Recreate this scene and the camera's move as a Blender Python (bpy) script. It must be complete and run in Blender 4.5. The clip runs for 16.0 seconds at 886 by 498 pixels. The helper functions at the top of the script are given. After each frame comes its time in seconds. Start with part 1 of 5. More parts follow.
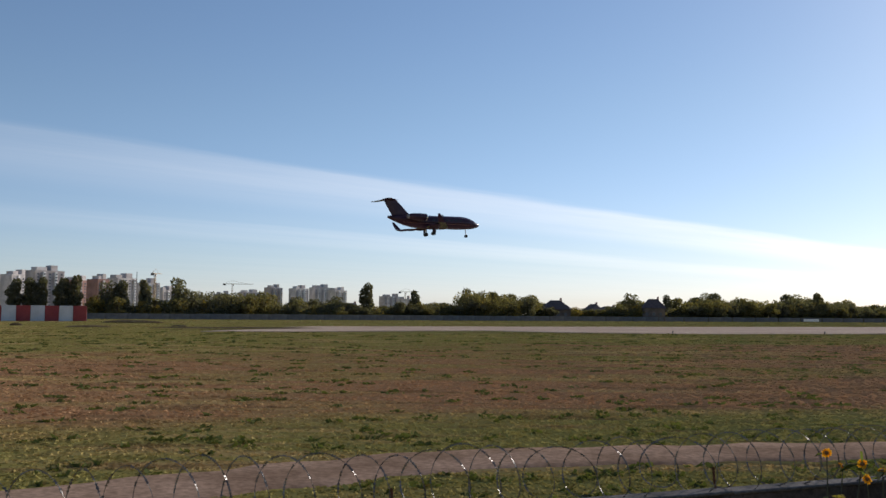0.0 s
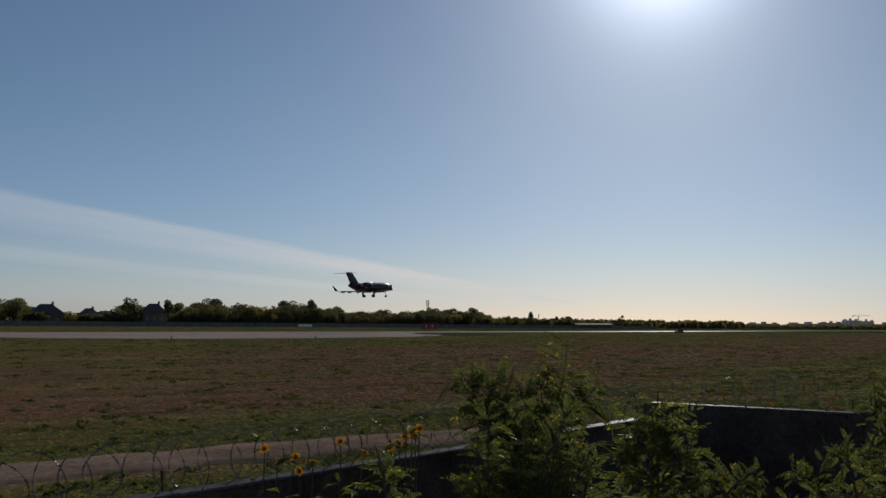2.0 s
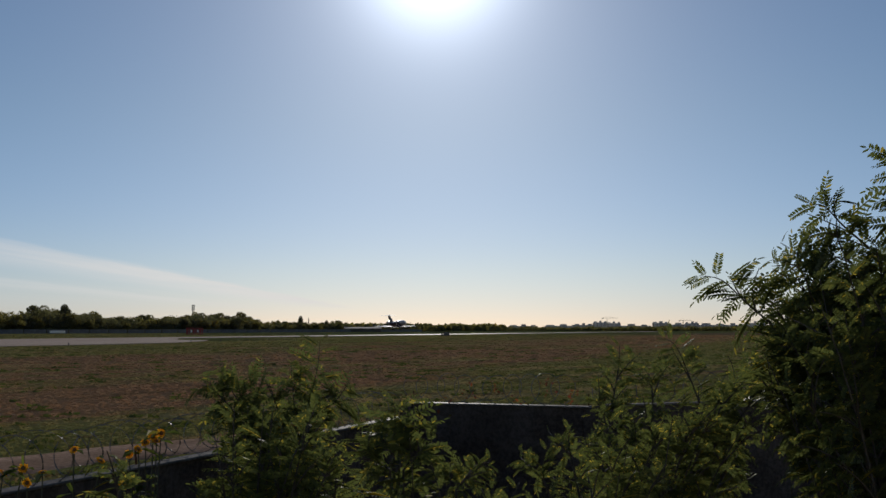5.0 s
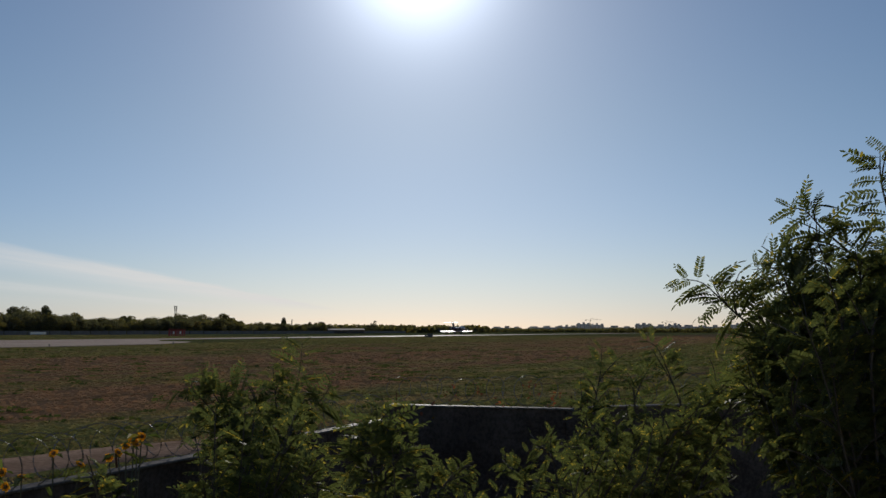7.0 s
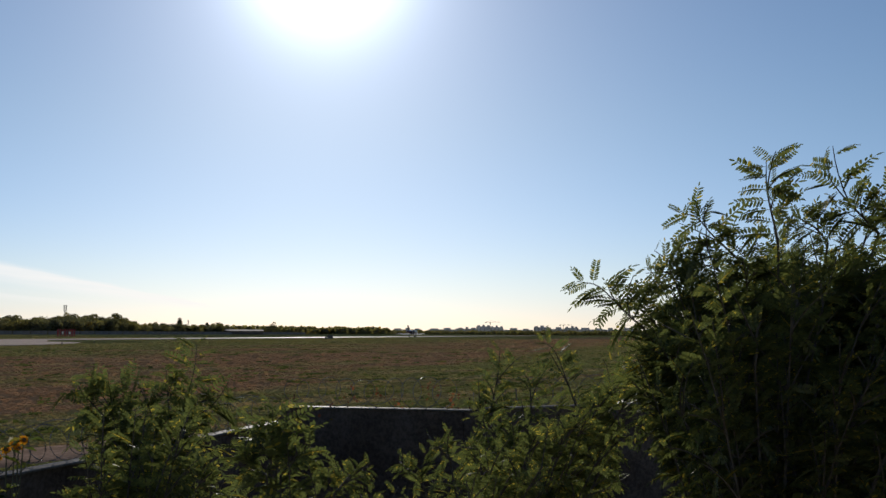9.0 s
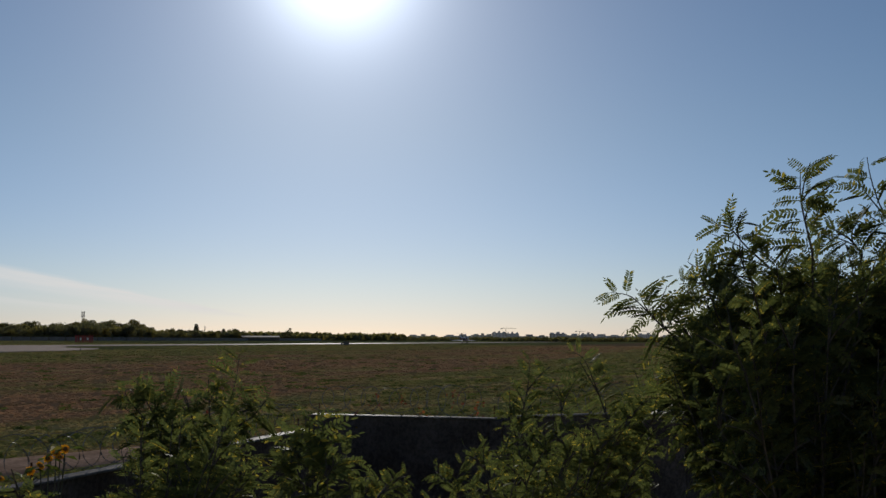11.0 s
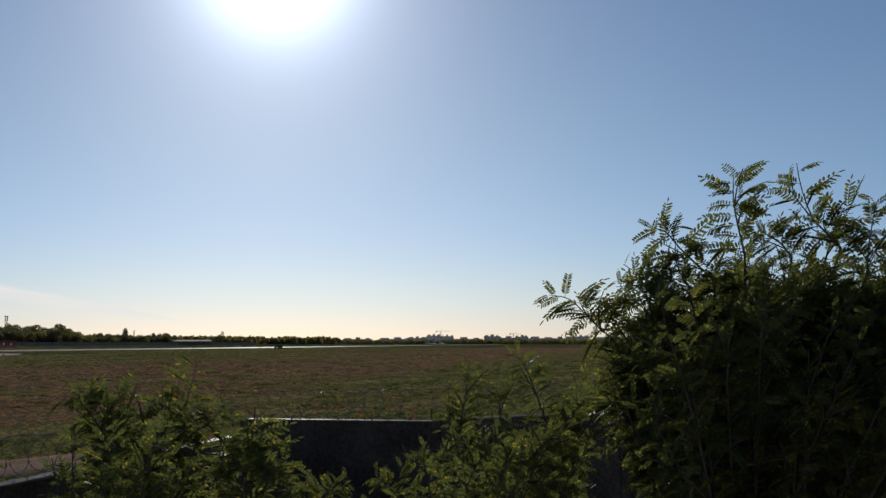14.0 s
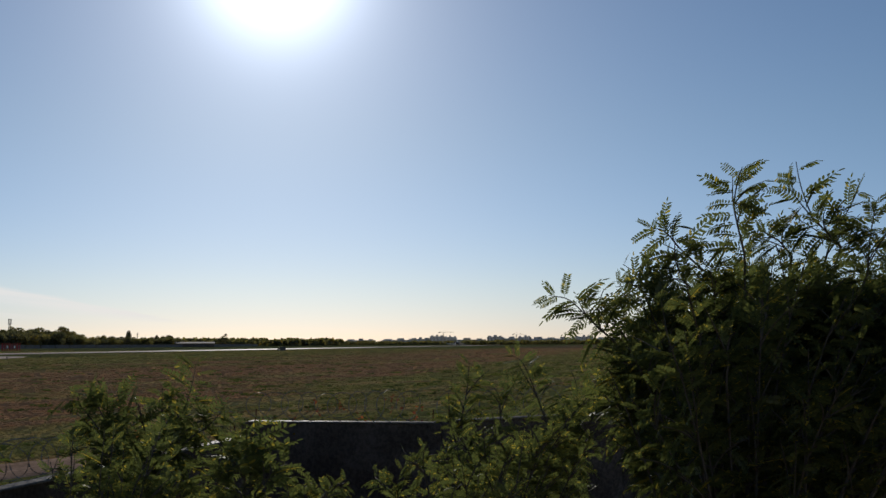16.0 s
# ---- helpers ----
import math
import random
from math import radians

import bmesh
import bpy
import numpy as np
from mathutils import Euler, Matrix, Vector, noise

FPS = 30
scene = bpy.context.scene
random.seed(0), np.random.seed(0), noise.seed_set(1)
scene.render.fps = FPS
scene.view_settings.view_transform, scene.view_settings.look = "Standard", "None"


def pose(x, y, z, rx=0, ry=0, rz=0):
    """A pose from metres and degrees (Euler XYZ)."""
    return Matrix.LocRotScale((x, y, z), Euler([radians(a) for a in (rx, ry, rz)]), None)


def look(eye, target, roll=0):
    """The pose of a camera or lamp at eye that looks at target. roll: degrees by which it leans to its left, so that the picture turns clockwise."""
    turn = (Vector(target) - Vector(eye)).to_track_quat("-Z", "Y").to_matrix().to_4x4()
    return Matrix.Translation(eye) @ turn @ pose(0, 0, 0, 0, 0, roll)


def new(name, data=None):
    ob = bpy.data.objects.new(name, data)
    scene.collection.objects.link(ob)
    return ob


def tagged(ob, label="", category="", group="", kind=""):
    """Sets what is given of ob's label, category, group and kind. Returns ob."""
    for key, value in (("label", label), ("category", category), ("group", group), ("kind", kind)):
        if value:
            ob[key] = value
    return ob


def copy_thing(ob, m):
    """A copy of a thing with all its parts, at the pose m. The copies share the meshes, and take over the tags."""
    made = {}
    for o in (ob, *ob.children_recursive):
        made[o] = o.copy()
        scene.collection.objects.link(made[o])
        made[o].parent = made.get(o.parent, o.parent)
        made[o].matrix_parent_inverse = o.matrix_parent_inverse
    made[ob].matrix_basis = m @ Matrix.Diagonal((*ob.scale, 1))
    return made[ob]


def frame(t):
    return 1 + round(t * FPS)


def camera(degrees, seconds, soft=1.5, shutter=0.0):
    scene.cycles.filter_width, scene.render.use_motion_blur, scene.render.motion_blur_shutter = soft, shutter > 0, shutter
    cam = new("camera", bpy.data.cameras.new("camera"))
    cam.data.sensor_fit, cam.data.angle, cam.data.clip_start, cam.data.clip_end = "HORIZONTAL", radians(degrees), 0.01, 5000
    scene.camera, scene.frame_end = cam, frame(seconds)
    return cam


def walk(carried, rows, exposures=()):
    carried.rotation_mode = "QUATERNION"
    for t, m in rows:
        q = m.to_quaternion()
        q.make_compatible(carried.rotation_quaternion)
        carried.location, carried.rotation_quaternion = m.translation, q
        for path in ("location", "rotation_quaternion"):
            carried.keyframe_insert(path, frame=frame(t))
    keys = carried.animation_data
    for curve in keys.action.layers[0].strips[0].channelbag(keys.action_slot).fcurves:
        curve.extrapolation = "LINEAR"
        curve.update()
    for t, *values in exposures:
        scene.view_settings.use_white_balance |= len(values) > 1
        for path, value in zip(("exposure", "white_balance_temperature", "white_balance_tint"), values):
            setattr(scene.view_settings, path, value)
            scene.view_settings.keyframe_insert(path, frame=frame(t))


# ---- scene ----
# The camera is held by someone who turns with a landing jet; x right, y ahead at the start, z up from the field by the wall.
cam = camera(50.3, 16.0)
PATH = [
    (0.0, pose(-0.110, 0.042, 2.412, 94.17, -0.33, 0.00)),
    (0.5, pose(-0.034, 0.036, 2.401, 93.88, -0.53, -8.78)),
    (1.0, pose(0.061, 0.020, 2.392, 93.89, -0.47, -16.52)),
    (1.5, pose(0.124, 0.027, 2.388, 94.13, -0.82, -24.56)),
    (2.0, pose(0.159, 0.014, 2.394, 94.66, -0.35, -29.51)),
    (2.5, pose(0.187, -0.039, 2.383, 95.13, -0.15, -33.14)),
    (3.0, pose(0.221, -0.055, 2.391, 95.09, 0.19, -37.48)),
    (3.5, pose(0.231, -0.090, 2.385, 94.79, 0.13, -40.43)),
    (4.0, pose(0.228, -0.110, 2.377, 94.90, 0.34, -42.81)),
    (6.5, pose(0.213, -0.110, 2.378, 94.96, 0.07, -43.80)),
    (7.0, pose(0.224, -0.114, 2.384, 95.02, 0.13, -44.35)),
    (7.5, pose(0.229, -0.112, 2.381, 95.17, 0.15, -44.50)),
    (8.0, pose(0.222, -0.111, 2.384, 94.91, 0.04, -46.40)),
    (8.5, pose(0.232, -0.111, 2.378, 95.05, -0.04, -48.79)),
    (9.0, pose(0.239, -0.113, 2.379, 95.13, -0.16, -50.35)),
    (9.5, pose(0.240, -0.118, 2.389, 95.28, -0.00, -50.58)),
    (10.0, pose(0.200, -0.104, 2.394, 95.41, -0.80, -49.46)),
    (12.5, pose(0.125, -0.035, 2.407, 95.56, 0.53, -49.91)),
    (13.0, pose(0.135, -0.035, 2.395, 94.68, -0.18, -50.75)),
    (13.5, pose(0.129, -0.037, 2.405, 95.70, 0.21, -52.73)),
    (14.0, pose(0.124, -0.041, 2.401, 95.69, 0.12, -53.35)),
    (14.5, pose(0.132, -0.045, 2.401, 95.81, -0.00, -53.10)),
    (15.0, pose(0.140, -0.046, 2.402, 95.72, 0.15, -53.07)),
    (15.5, pose(0.150, -0.047, 2.395, 95.75, 0.23, -53.05)),
    (16.0, pose(0.150, -0.049, 2.403, 95.74, 0.40, -53.16)),
]
EXPOSURE = [(t, e, 6250.0 if t < 0.8 else 6000.0, 14.0 if t < 0.8 else 11.0) for t, e in (
    (0.0, 0.78), (0.5, 0.62), (1.0, 0.06), (1.5, -0.26), (2.0, -0.32), (2.5, -0.3), (3.0, -0.25), (3.5, -0.2), (4.0, -0.12), (6.5, -0.15), (8.0, -0.05),
    (9.0, 0.31), (9.5, 0.28), (10.0, 0.06), (12.5, -0.2), (13.0, 0.14), (14.0, 0.07), (16.0, 0.04))]
walk(cam, PATH, EXPOSURE)

EYE_Z = 2.4
SUN_AZ, SUN_EL = radians(42.9), radians(22.7)
SUN_DIR = Vector((math.sin(SUN_AZ) * math.cos(SUN_EL), math.cos(SUN_AZ) * math.cos(SUN_EL), math.sin(SUN_EL)))
# runway: its heading, and the frame (s along, d across) in which the far things stand
RW = radians(65.0)
ALONG, ACROSS = Vector((math.sin(RW), math.cos(RW), 0)), Vector((-math.cos(RW), math.sin(RW), 0))


# ---------------------------------------------------------------- light
def node_tree(owner):
    owner.use_nodes = True
    t = owner.node_tree
    t.nodes.clear()
    return t


class Nodes:
    """Short hands for building a node tree."""

    def __init__(self, owner):
        self.t = node_tree(owner)

    def add(self, kind, **values):
        n = self.t.nodes.new(kind)
        for k, v in values.items():
            if k == "blend_type": n.blend_type = v
            elif k == "data_type": n.data_type = v
            elif k == "operation": n.operation = v
            elif k == "interpolation_type": n.interpolation_type = v
            elif k == "label": n.label = v
        return n

    def put(self, socket, value):
        if isinstance(value, bpy.types.NodeSocket):
            self.t.links.new(value, socket)
        else:
            socket.default_value = value

    def math(self, op, a, b=0.0, c=0.0, clamp=False):
        n = self.add("ShaderNodeMath", operation=op)
        n.use_clamp = clamp
        self.put(n.inputs[0], a), self.put(n.inputs[1], b), self.put(n.inputs[2], c)
        return n.outputs[0]

    def vmath(self, op, a, b=(0, 0, 0)):
        n = self.add("ShaderNodeVectorMath", operation=op)
        self.put(n.inputs[0], a), self.put(n.inputs[1], b)
        return n.outputs["Value"] if op in ("DOT_PRODUCT", "LENGTH") else n.outputs["Vector"]

    def smooth(self, v, lo, hi, a=0.0, b=1.0):
        n = self.add("ShaderNodeMapRange", interpolation_type="SMOOTHSTEP")
        for i, x in enumerate((v, lo, hi, a, b)):
            self.put(n.inputs[i], x)
        return n.outputs[0]

    def mix(self, f, a, b, mode="MIX"):
        n = self.add("ShaderNodeMix", data_type="RGBA", blend_type=mode)
        self.put(n.inputs[0], f), self.put(n.inputs[6], a), self.put(n.inputs[7], b)
        return n.outputs[2]

    def noise(self, vector, scale, detail=4.0, rough=0.6):
        n = self.add("ShaderNodeTexNoise")
        self.put(n.inputs["Vector"], vector)
        n.inputs["Scale"].default_value, n.inputs["Detail"].default_value, n.inputs["Roughness"].default_value = scale, detail, rough
        return n.outputs["Fac"]

    def scaled(self, vector, scale, rot=0.0):
        n = self.add("ShaderNodeMapping")
        self.put(n.inputs["Vector"], vector)
        n.inputs["Rotation"].default_value = (0, 0, rot)
        n.inputs["Scale"].default_value = scale
        return n.outputs[0]


def rgb(r, g, b):
    return (r, g, b, 1.0)


def make_world():
    w = bpy.data.worlds.new("sky")
    scene.world = w
    n = Nodes(w)
    sky = n.add("ShaderNodeTexSky")
    sky.sky_type, sky.sun_disc = "NISHITA", False
    sky.sun_elevation, sky.sun_rotation = SUN_EL, SUN_AZ
    sky.altitude, sky.air_density, sky.dust_density, sky.ozone_density = 100, 1.0, 0.25, 2.0
    way = n.vmath("NORMALIZE", n.add("ShaderNodeTexCoord").outputs["Generated"])
    sep = n.add("ShaderNodeSeparateXYZ")
    n.put(sep.inputs[0], way)
    x, y, z = sep.outputs
    # thin streaks of high cloud, laid out on a flat layer far overhead
    up = n.math("MAXIMUM", z, 0.012)
    px, py = n.math("DIVIDE", x, up), n.math("DIVIDE", y, up)
    side = n.math("MULTIPLY", n.math("SUBTRACT", py, px), 0.7071)
    run = n.math("MULTIPLY", n.math("ADD", py, px), 0.7071)
    flat = n.add("ShaderNodeCombineXYZ")
    n.put(flat.inputs[0], n.math("MULTIPLY", side, 1.2)), n.put(flat.inputs[1], n.math("MULTIPLY", run, 0.16))
    wisps = n.noise(flat.outputs[0], 1.0, 6.0, 0.62)
    edge = n.math("ADD", side, n.math("MULTIPLY", n.math("SUBTRACT", wisps, 0.5), 0.8))
    band = n.math("MULTIPLY", n.smooth(edge, 4.9, 5.3), n.smooth(edge, 5.6, 7.6, 1.0, 0.12))
    low = n.math("MULTIPLY", n.smooth(edge, 8.2, 9.2), n.smooth(edge, 9.4, 12.0, 0.42, 0.0))
    ends = n.math("MULTIPLY", n.smooth(run, 46.0, 29.0), n.smooth(run, -3.0, 24.0, 0.06, 1.95))
    cloud = n.math("MULTIPLY", n.math("MULTIPLY", n.math("MAXIMUM", band, low), ends), n.smooth(wisps, 0.2, 0.75, 0.35, 0.8))
    # the sun's own glare in the haze
    near = n.math("MAXIMUM", n.vmath("DOT_PRODUCT", way, tuple(SUN_DIR)), 0.0)
    glare = n.math("ADD", n.math("MULTIPLY", n.math("POWER", near, 400.0), 21.0),
                   n.math("ADD", n.math("MULTIPLY", n.math("POWER", near, 110.0), 4.6), n.math("MULTIPLY", n.math("POWER", near, 24.0), 0.45)))
    tone = n.mix(1.0, rgb(0.94, 0.98, 1.02), glare, "MULTIPLY")
    hazy = n.mix(n.smooth(z, 0.05, 0.24, 1.0, 0.0), rgb(0.965, 1.0, 1.03), rgb(0.9, 0.955, 1.14))
    hazy = n.mix(n.smooth(z, 0.0, 0.07, 1.0, 0.0), hazy, rgb(0.83, 0.9, 1.22))
    clear = n.mix(1.0, sky.outputs[0], hazy, "MULTIPLY")
    lit = n.mix(n.math("MULTIPLY", cloud, 0.62), clear, rgb(14.8, 13.7, 12.2))
    total = n.mix(1.0, lit, tone, "ADD")
    bg, out = n.add("ShaderNodeBackground"), n.add("ShaderNodeOutputWorld")
    n.put(bg.inputs[0], total)
    bg.inputs[1].default_value = 0.055
    n.t.links.new(bg.outputs[0], out.inputs[0])


def make_sun():
    data = bpy.data.lights.new("sun", "SUN")
    data.energy, data.angle, data.color = 3.2, radians(0.5), (1.0, 0.9, 0.76)
    ob = new("sun", data)
    ob.matrix_world = look(SUN_DIR * 300, (0, 0, 0))


make_world()
make_sun()


# ---------------------------------------------------------------- materials
def surface(name, base, rough=0.8, metal=0.0, bump=0.0, bump_scale=20.0, spec=0.5):
    """A principled material; base is a colour or a function of the node helper that gives one."""
    m = bpy.data.materials.new(name)
    n = Nodes(m)
    b, out = n.add("ShaderNodeBsdfPrincipled"), n.add("ShaderNodeOutputMaterial")
    co = n.add("ShaderNodeTexCoord").outputs["Object"]
    n.put(b.inputs["Base Color"], base(n, co) if callable(base) else base)
    n.put(b.inputs["Roughness"], rough(n, co) if callable(rough) else rough)
    b.inputs["Metallic"].default_value = metal
    b.inputs["Specular IOR Level"].default_value = spec
    if bump:
        bp = n.add("ShaderNodeBump")
        bp.inputs["Strength"].default_value = bump
        bp.inputs["Distance"].default_value = 0.02
        n.put(bp.inputs["Height"], n.noise(co, bump_scale, 5.0))
        n.t.links.new(bp.outputs[0], b.inputs["Normal"])
    n.t.links.new(b.outputs[0], out.inputs[0])
    return m


def matt(name, base, bump=0.0, bump_scale=20.0, gloss=0.0, gloss_rough=0.4, rough=1.0):
    """A dusty surface: plain diffuse with relief, and a fixed share of gloss where it is worn smooth."""
    m = bpy.data.materials.new(name)
    n = Nodes(m)
    co = n.add("ShaderNodeTexCoord").outputs["Object"]
    df, gl, mx, out = n.add("ShaderNodeBsdfDiffuse"), n.add("ShaderNodeBsdfGlossy"), n.add("ShaderNodeMixShader"), n.add("ShaderNodeOutputMaterial")
    n.put(df.inputs["Color"], base(n, co) if callable(base) else base)
    df.inputs["Roughness"].default_value = rough
    gl.inputs["Roughness"].default_value = gloss_rough
    mx.inputs[0].default_value = gloss
    if bump:
        bp = n.add("ShaderNodeBump")
        bp.inputs["Strength"].default_value, bp.inputs["Distance"].default_value = bump, 0.02
        n.put(bp.inputs["Height"], n.noise(co, bump_scale, 5.0))
        n.t.links.new(bp.outputs[0], df.inputs["Normal"])
    n.t.links.new(df.outputs[0], mx.inputs[1]), n.t.links.new(gl.outputs[0], mx.inputs[2]), n.t.links.new(mx.outputs[0], out.inputs[0])
    return m


def mottled(a, b, scale=3.0, fine=40.0, amount=0.35):
    """Two colours mixed by large blotches, with fine grain."""
    def colour(n, co):
        c = n.mix(n.smooth(n.noise(co, scale, 5.0), 0.35, 0.68), rgb(*a), rgb(*b))
        g = n.smooth(n.noise(co, fine, 3.0), 0.3, 0.7, 1.0 - amount, 1.0 + amount * 0.4)
        return n.mix(1.0, c, g, "MULTIPLY")
    return colour


def by_object(a, b, fine=0.0):
    """Two colours mixed by each object's own random number."""
    def colour(n, co):
        c = n.mix(n.add("ShaderNodeObjectInfo").outputs["Random"], rgb(*a), rgb(*b))
        if fine:
            c = n.mix(1.0, c, n.smooth(n.noise(co, fine, 4.0), 0.3, 0.7, 0.7, 1.1), "MULTIPLY")
        return c
    return colour


def leaf_material(name, a, b, c, share=0.45, gloss=0.45, spec=0.2):
    """Leaves: three tones by leaf, light shining through, a waxy face."""
    m = bpy.data.materials.new(name)
    n = Nodes(m)
    r = n.add("ShaderNodeNewGeometry").outputs["Random Per Island"]
    col = n.mix(n.smooth(r, 0.0, 0.7), rgb(*a), rgb(*b))
    col = n.mix(n.smooth(r, 0.93, 0.97), col, rgb(*c))
    df, gl, tr, out = n.add("ShaderNodeBsdfDiffuse"), n.add("ShaderNodeBsdfGlossy"), n.add("ShaderNodeBsdfTranslucent"), n.add("ShaderNodeOutputMaterial")
    wax, through_leaf = n.add("ShaderNodeMixShader"), n.add("ShaderNodeMixShader")
    n.put(df.inputs["Color"], col)
    gl.inputs["Roughness"].default_value = gloss
    n.put(tr.inputs["Color"], n.mix(1.0, col, rgb(1.35, 1.4, 0.8), "MULTIPLY"))
    wax.inputs[0].default_value, through_leaf.inputs[0].default_value = spec * 0.25, share
    n.t.links.new(df.outputs[0], wax.inputs[1]), n.t.links.new(gl.outputs[0], wax.inputs[2])
    n.t.links.new(wax.outputs[0], through_leaf.inputs[1]), n.t.links.new(tr.outputs[0], through_leaf.inputs[2])
    n.t.links.new(through_leaf.outputs[0], out.inputs[0])
    return m


def field_colour(n, co):
    """Dry autumn grass: brown, straw and green in drifts, greener by the runway and by the wall."""
    far = n.vmath("DOT_PRODUCT", co, tuple(ACROSS))
    long = n.scaled(co, (0.22, 1.0, 1.0), RW - math.pi / 2)
    big, mid = n.noise(long, 0.06, 4.0), n.noise(long, 0.22, 5.0, 0.62)
    fine = n.noise(co, 3.2, 4.0, 0.7)
    zone = n.math("ADD", n.smooth(far, 14.0, 24.0, 0.13, -0.02), n.smooth(far, 48.0, 95.0, 0.0, 0.25))
    green = n.math("ADD", n.math("ADD", n.math("MULTIPLY", big, 0.5), n.math("MULTIPLY", mid, 0.6)), zone)
    col = n.mix(n.smooth(green, 0.5, 0.66), rgb(0.345, 0.2, 0.105), rgb(0.25, 0.22, 0.072))
    col = n.mix(n.smooth(mid, 0.53, 0.64, 0.0, 0.7), col, rgb(0.42, 0.29, 0.135))
    col = n.mix(n.smooth(n.noise(long, 0.8, 4.0, 0.6), 0.45, 0.36, 0.0, 0.6), col, rgb(0.16, 0.1, 0.052))
    return n.mix(n.smooth(fine, 0.42, 0.3, 0.0, 0.5), col, rgb(0.1, 0.08, 0.03))


M_FIELD = matt("field_soil", lambda n, co: n.mix(1.0, field_colour(n, co), rgb(1.05, 1.0, 0.92), "MULTIPLY"), 0.6, 2.5)
M_RUNWAY = matt("runway_concrete", mottled((0.34, 0.25, 0.185), (0.44, 0.335, 0.255), 0.06, 1.5, 0.25), 0.3, 6.0, 0.06, 0.36, 0.2)
M_TRACK = matt("track_dust", mottled((0.2, 0.135, 0.095), (0.3, 0.21, 0.155), 0.5, 9.0, 0.3), 0.3, 9.0, rough=0.2)
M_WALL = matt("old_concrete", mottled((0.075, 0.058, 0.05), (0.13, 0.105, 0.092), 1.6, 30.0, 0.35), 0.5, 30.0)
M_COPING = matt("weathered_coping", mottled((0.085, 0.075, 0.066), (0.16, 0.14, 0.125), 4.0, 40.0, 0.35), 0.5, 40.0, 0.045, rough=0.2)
M_FARWALL = surface("far_fence_concrete", by_object((0.15, 0.15, 0.155), (0.165, 0.162, 0.165), 0.6), 0.85, spec=0.1)
M_WIRE = matt("galvanised_wire", mottled((0.06, 0.05, 0.043), (0.14, 0.125, 0.112), 6.0, 60.0, 0.3), gloss=0.1, gloss_rough=0.36)
M_RUST = matt("rusted_steel", mottled((0.1, 0.045, 0.025), (0.16, 0.08, 0.05), 8.0, 60.0), 0.3, 60.0)
M_BARK = surface("grey_brown_bark", mottled((0.06, 0.046, 0.034), (0.1, 0.08, 0.06), 8.0, 60.0, 0.4), 0.9, bump=0.5, bump_scale=40.0)
M_SHOOT = surface("green_shoot", mottled((0.05, 0.045, 0.02), (0.07, 0.065, 0.03), 8.0, 60.0), 0.7)
M_LOCUST = leaf_material("locust_leaves", (0.058, 0.072, 0.034), (0.105, 0.115, 0.046), (0.32, 0.25, 0.05), 0.42, 0.42, 0.16)
M_FAR_GREEN = leaf_material("far_green_leaves", (0.085, 0.082, 0.054), (0.12, 0.11, 0.064), (0.17, 0.13, 0.06), 0.5, 0.7)
M_FAR_OLIVE = leaf_material("far_olive_leaves", (0.1, 0.092, 0.044), (0.16, 0.135, 0.053), (0.24, 0.16, 0.045), 0.5, 0.7)
M_FAR_GOLD = leaf_material("far_golden_leaves", (0.17, 0.12, 0.03), (0.26, 0.19, 0.04), (0.13, 0.12, 0.03), 0.36, 0.7)


# ---------------------------------------------------------------- mesh helpers
def part(name, bm, material, parent=None, label="", smooth=False):
    """Links a bmesh as one mesh object, under a thing or a part."""
    me = bpy.data.meshes.new(name)
    if smooth:
        for f in bm.faces:
            f.smooth = True
    bm.to_mesh(me)
    bm.free()
    me.materials.append(material)
    ob = new(name, me)
    ob.parent = parent
    return tagged(ob, label) if label else ob


def piece(name, me, parent, m=None):
    """A further object on a mesh that is there already."""
    ob = new(name, me)
    ob.parent = parent
    if m is not None:
        ob.matrix_basis = m
    return ob


def thing(name, m, label, category, group="", kind=""):
    ob = new(name)
    ob.empty_display_size = 0.2
    ob.matrix_basis = m
    return tagged(ob, label, category, group, kind)


def box(bm, cx, cy, cz, sx, sy, sz, bevel=0.0, m=None):
    """A box with its centre and full sizes."""
    r = bmesh.ops.create_cube(bm, size=1.0)["verts"]
    bmesh.ops.scale(bm, vec=(sx, sy, sz), verts=r)
    bmesh.ops.translate(bm, vec=(cx, cy, cz), verts=r)
    if bevel:
        edges = list({e for v in r for e in v.link_edges})
        r = bmesh.ops.bevel(bm, geom=edges, offset=bevel, segments=1, affect="EDGES")["verts"]
    if m is not None:
        bmesh.ops.transform(bm, matrix=m, verts=r)
    return bm


def tube(bm, pts, radii, sides=6, close=True):
    """A tube through points with a radius at each."""
    rings = []
    pts = [Vector(p) for p in pts]
    for i, p in enumerate(pts):
        d = (pts[min(i + 1, len(pts) - 1)] - pts[max(i - 1, 0)]).normalized()
        a = d.orthogonal().normalized() if not rings else (ref - d * ref.dot(d)).normalized()
        ref, b = a, d.cross(a)
        r = radii[i] if hasattr(radii, "__len__") else radii
        rings.append([bm.verts.new(p + (a * math.cos(k * math.tau / sides) + b * math.sin(k * math.tau / sides)) * r) for k in range(sides)])
    for u, v in zip(rings, rings[1:]):
        for k in range(sides):
            bm.faces.new((u[k], u[(k + 1) % sides], v[(k + 1) % sides], v[k]))
    if close:
        bm.faces.new(rings[0][::-1]), bm.faces.new(rings[-1])
    return bm


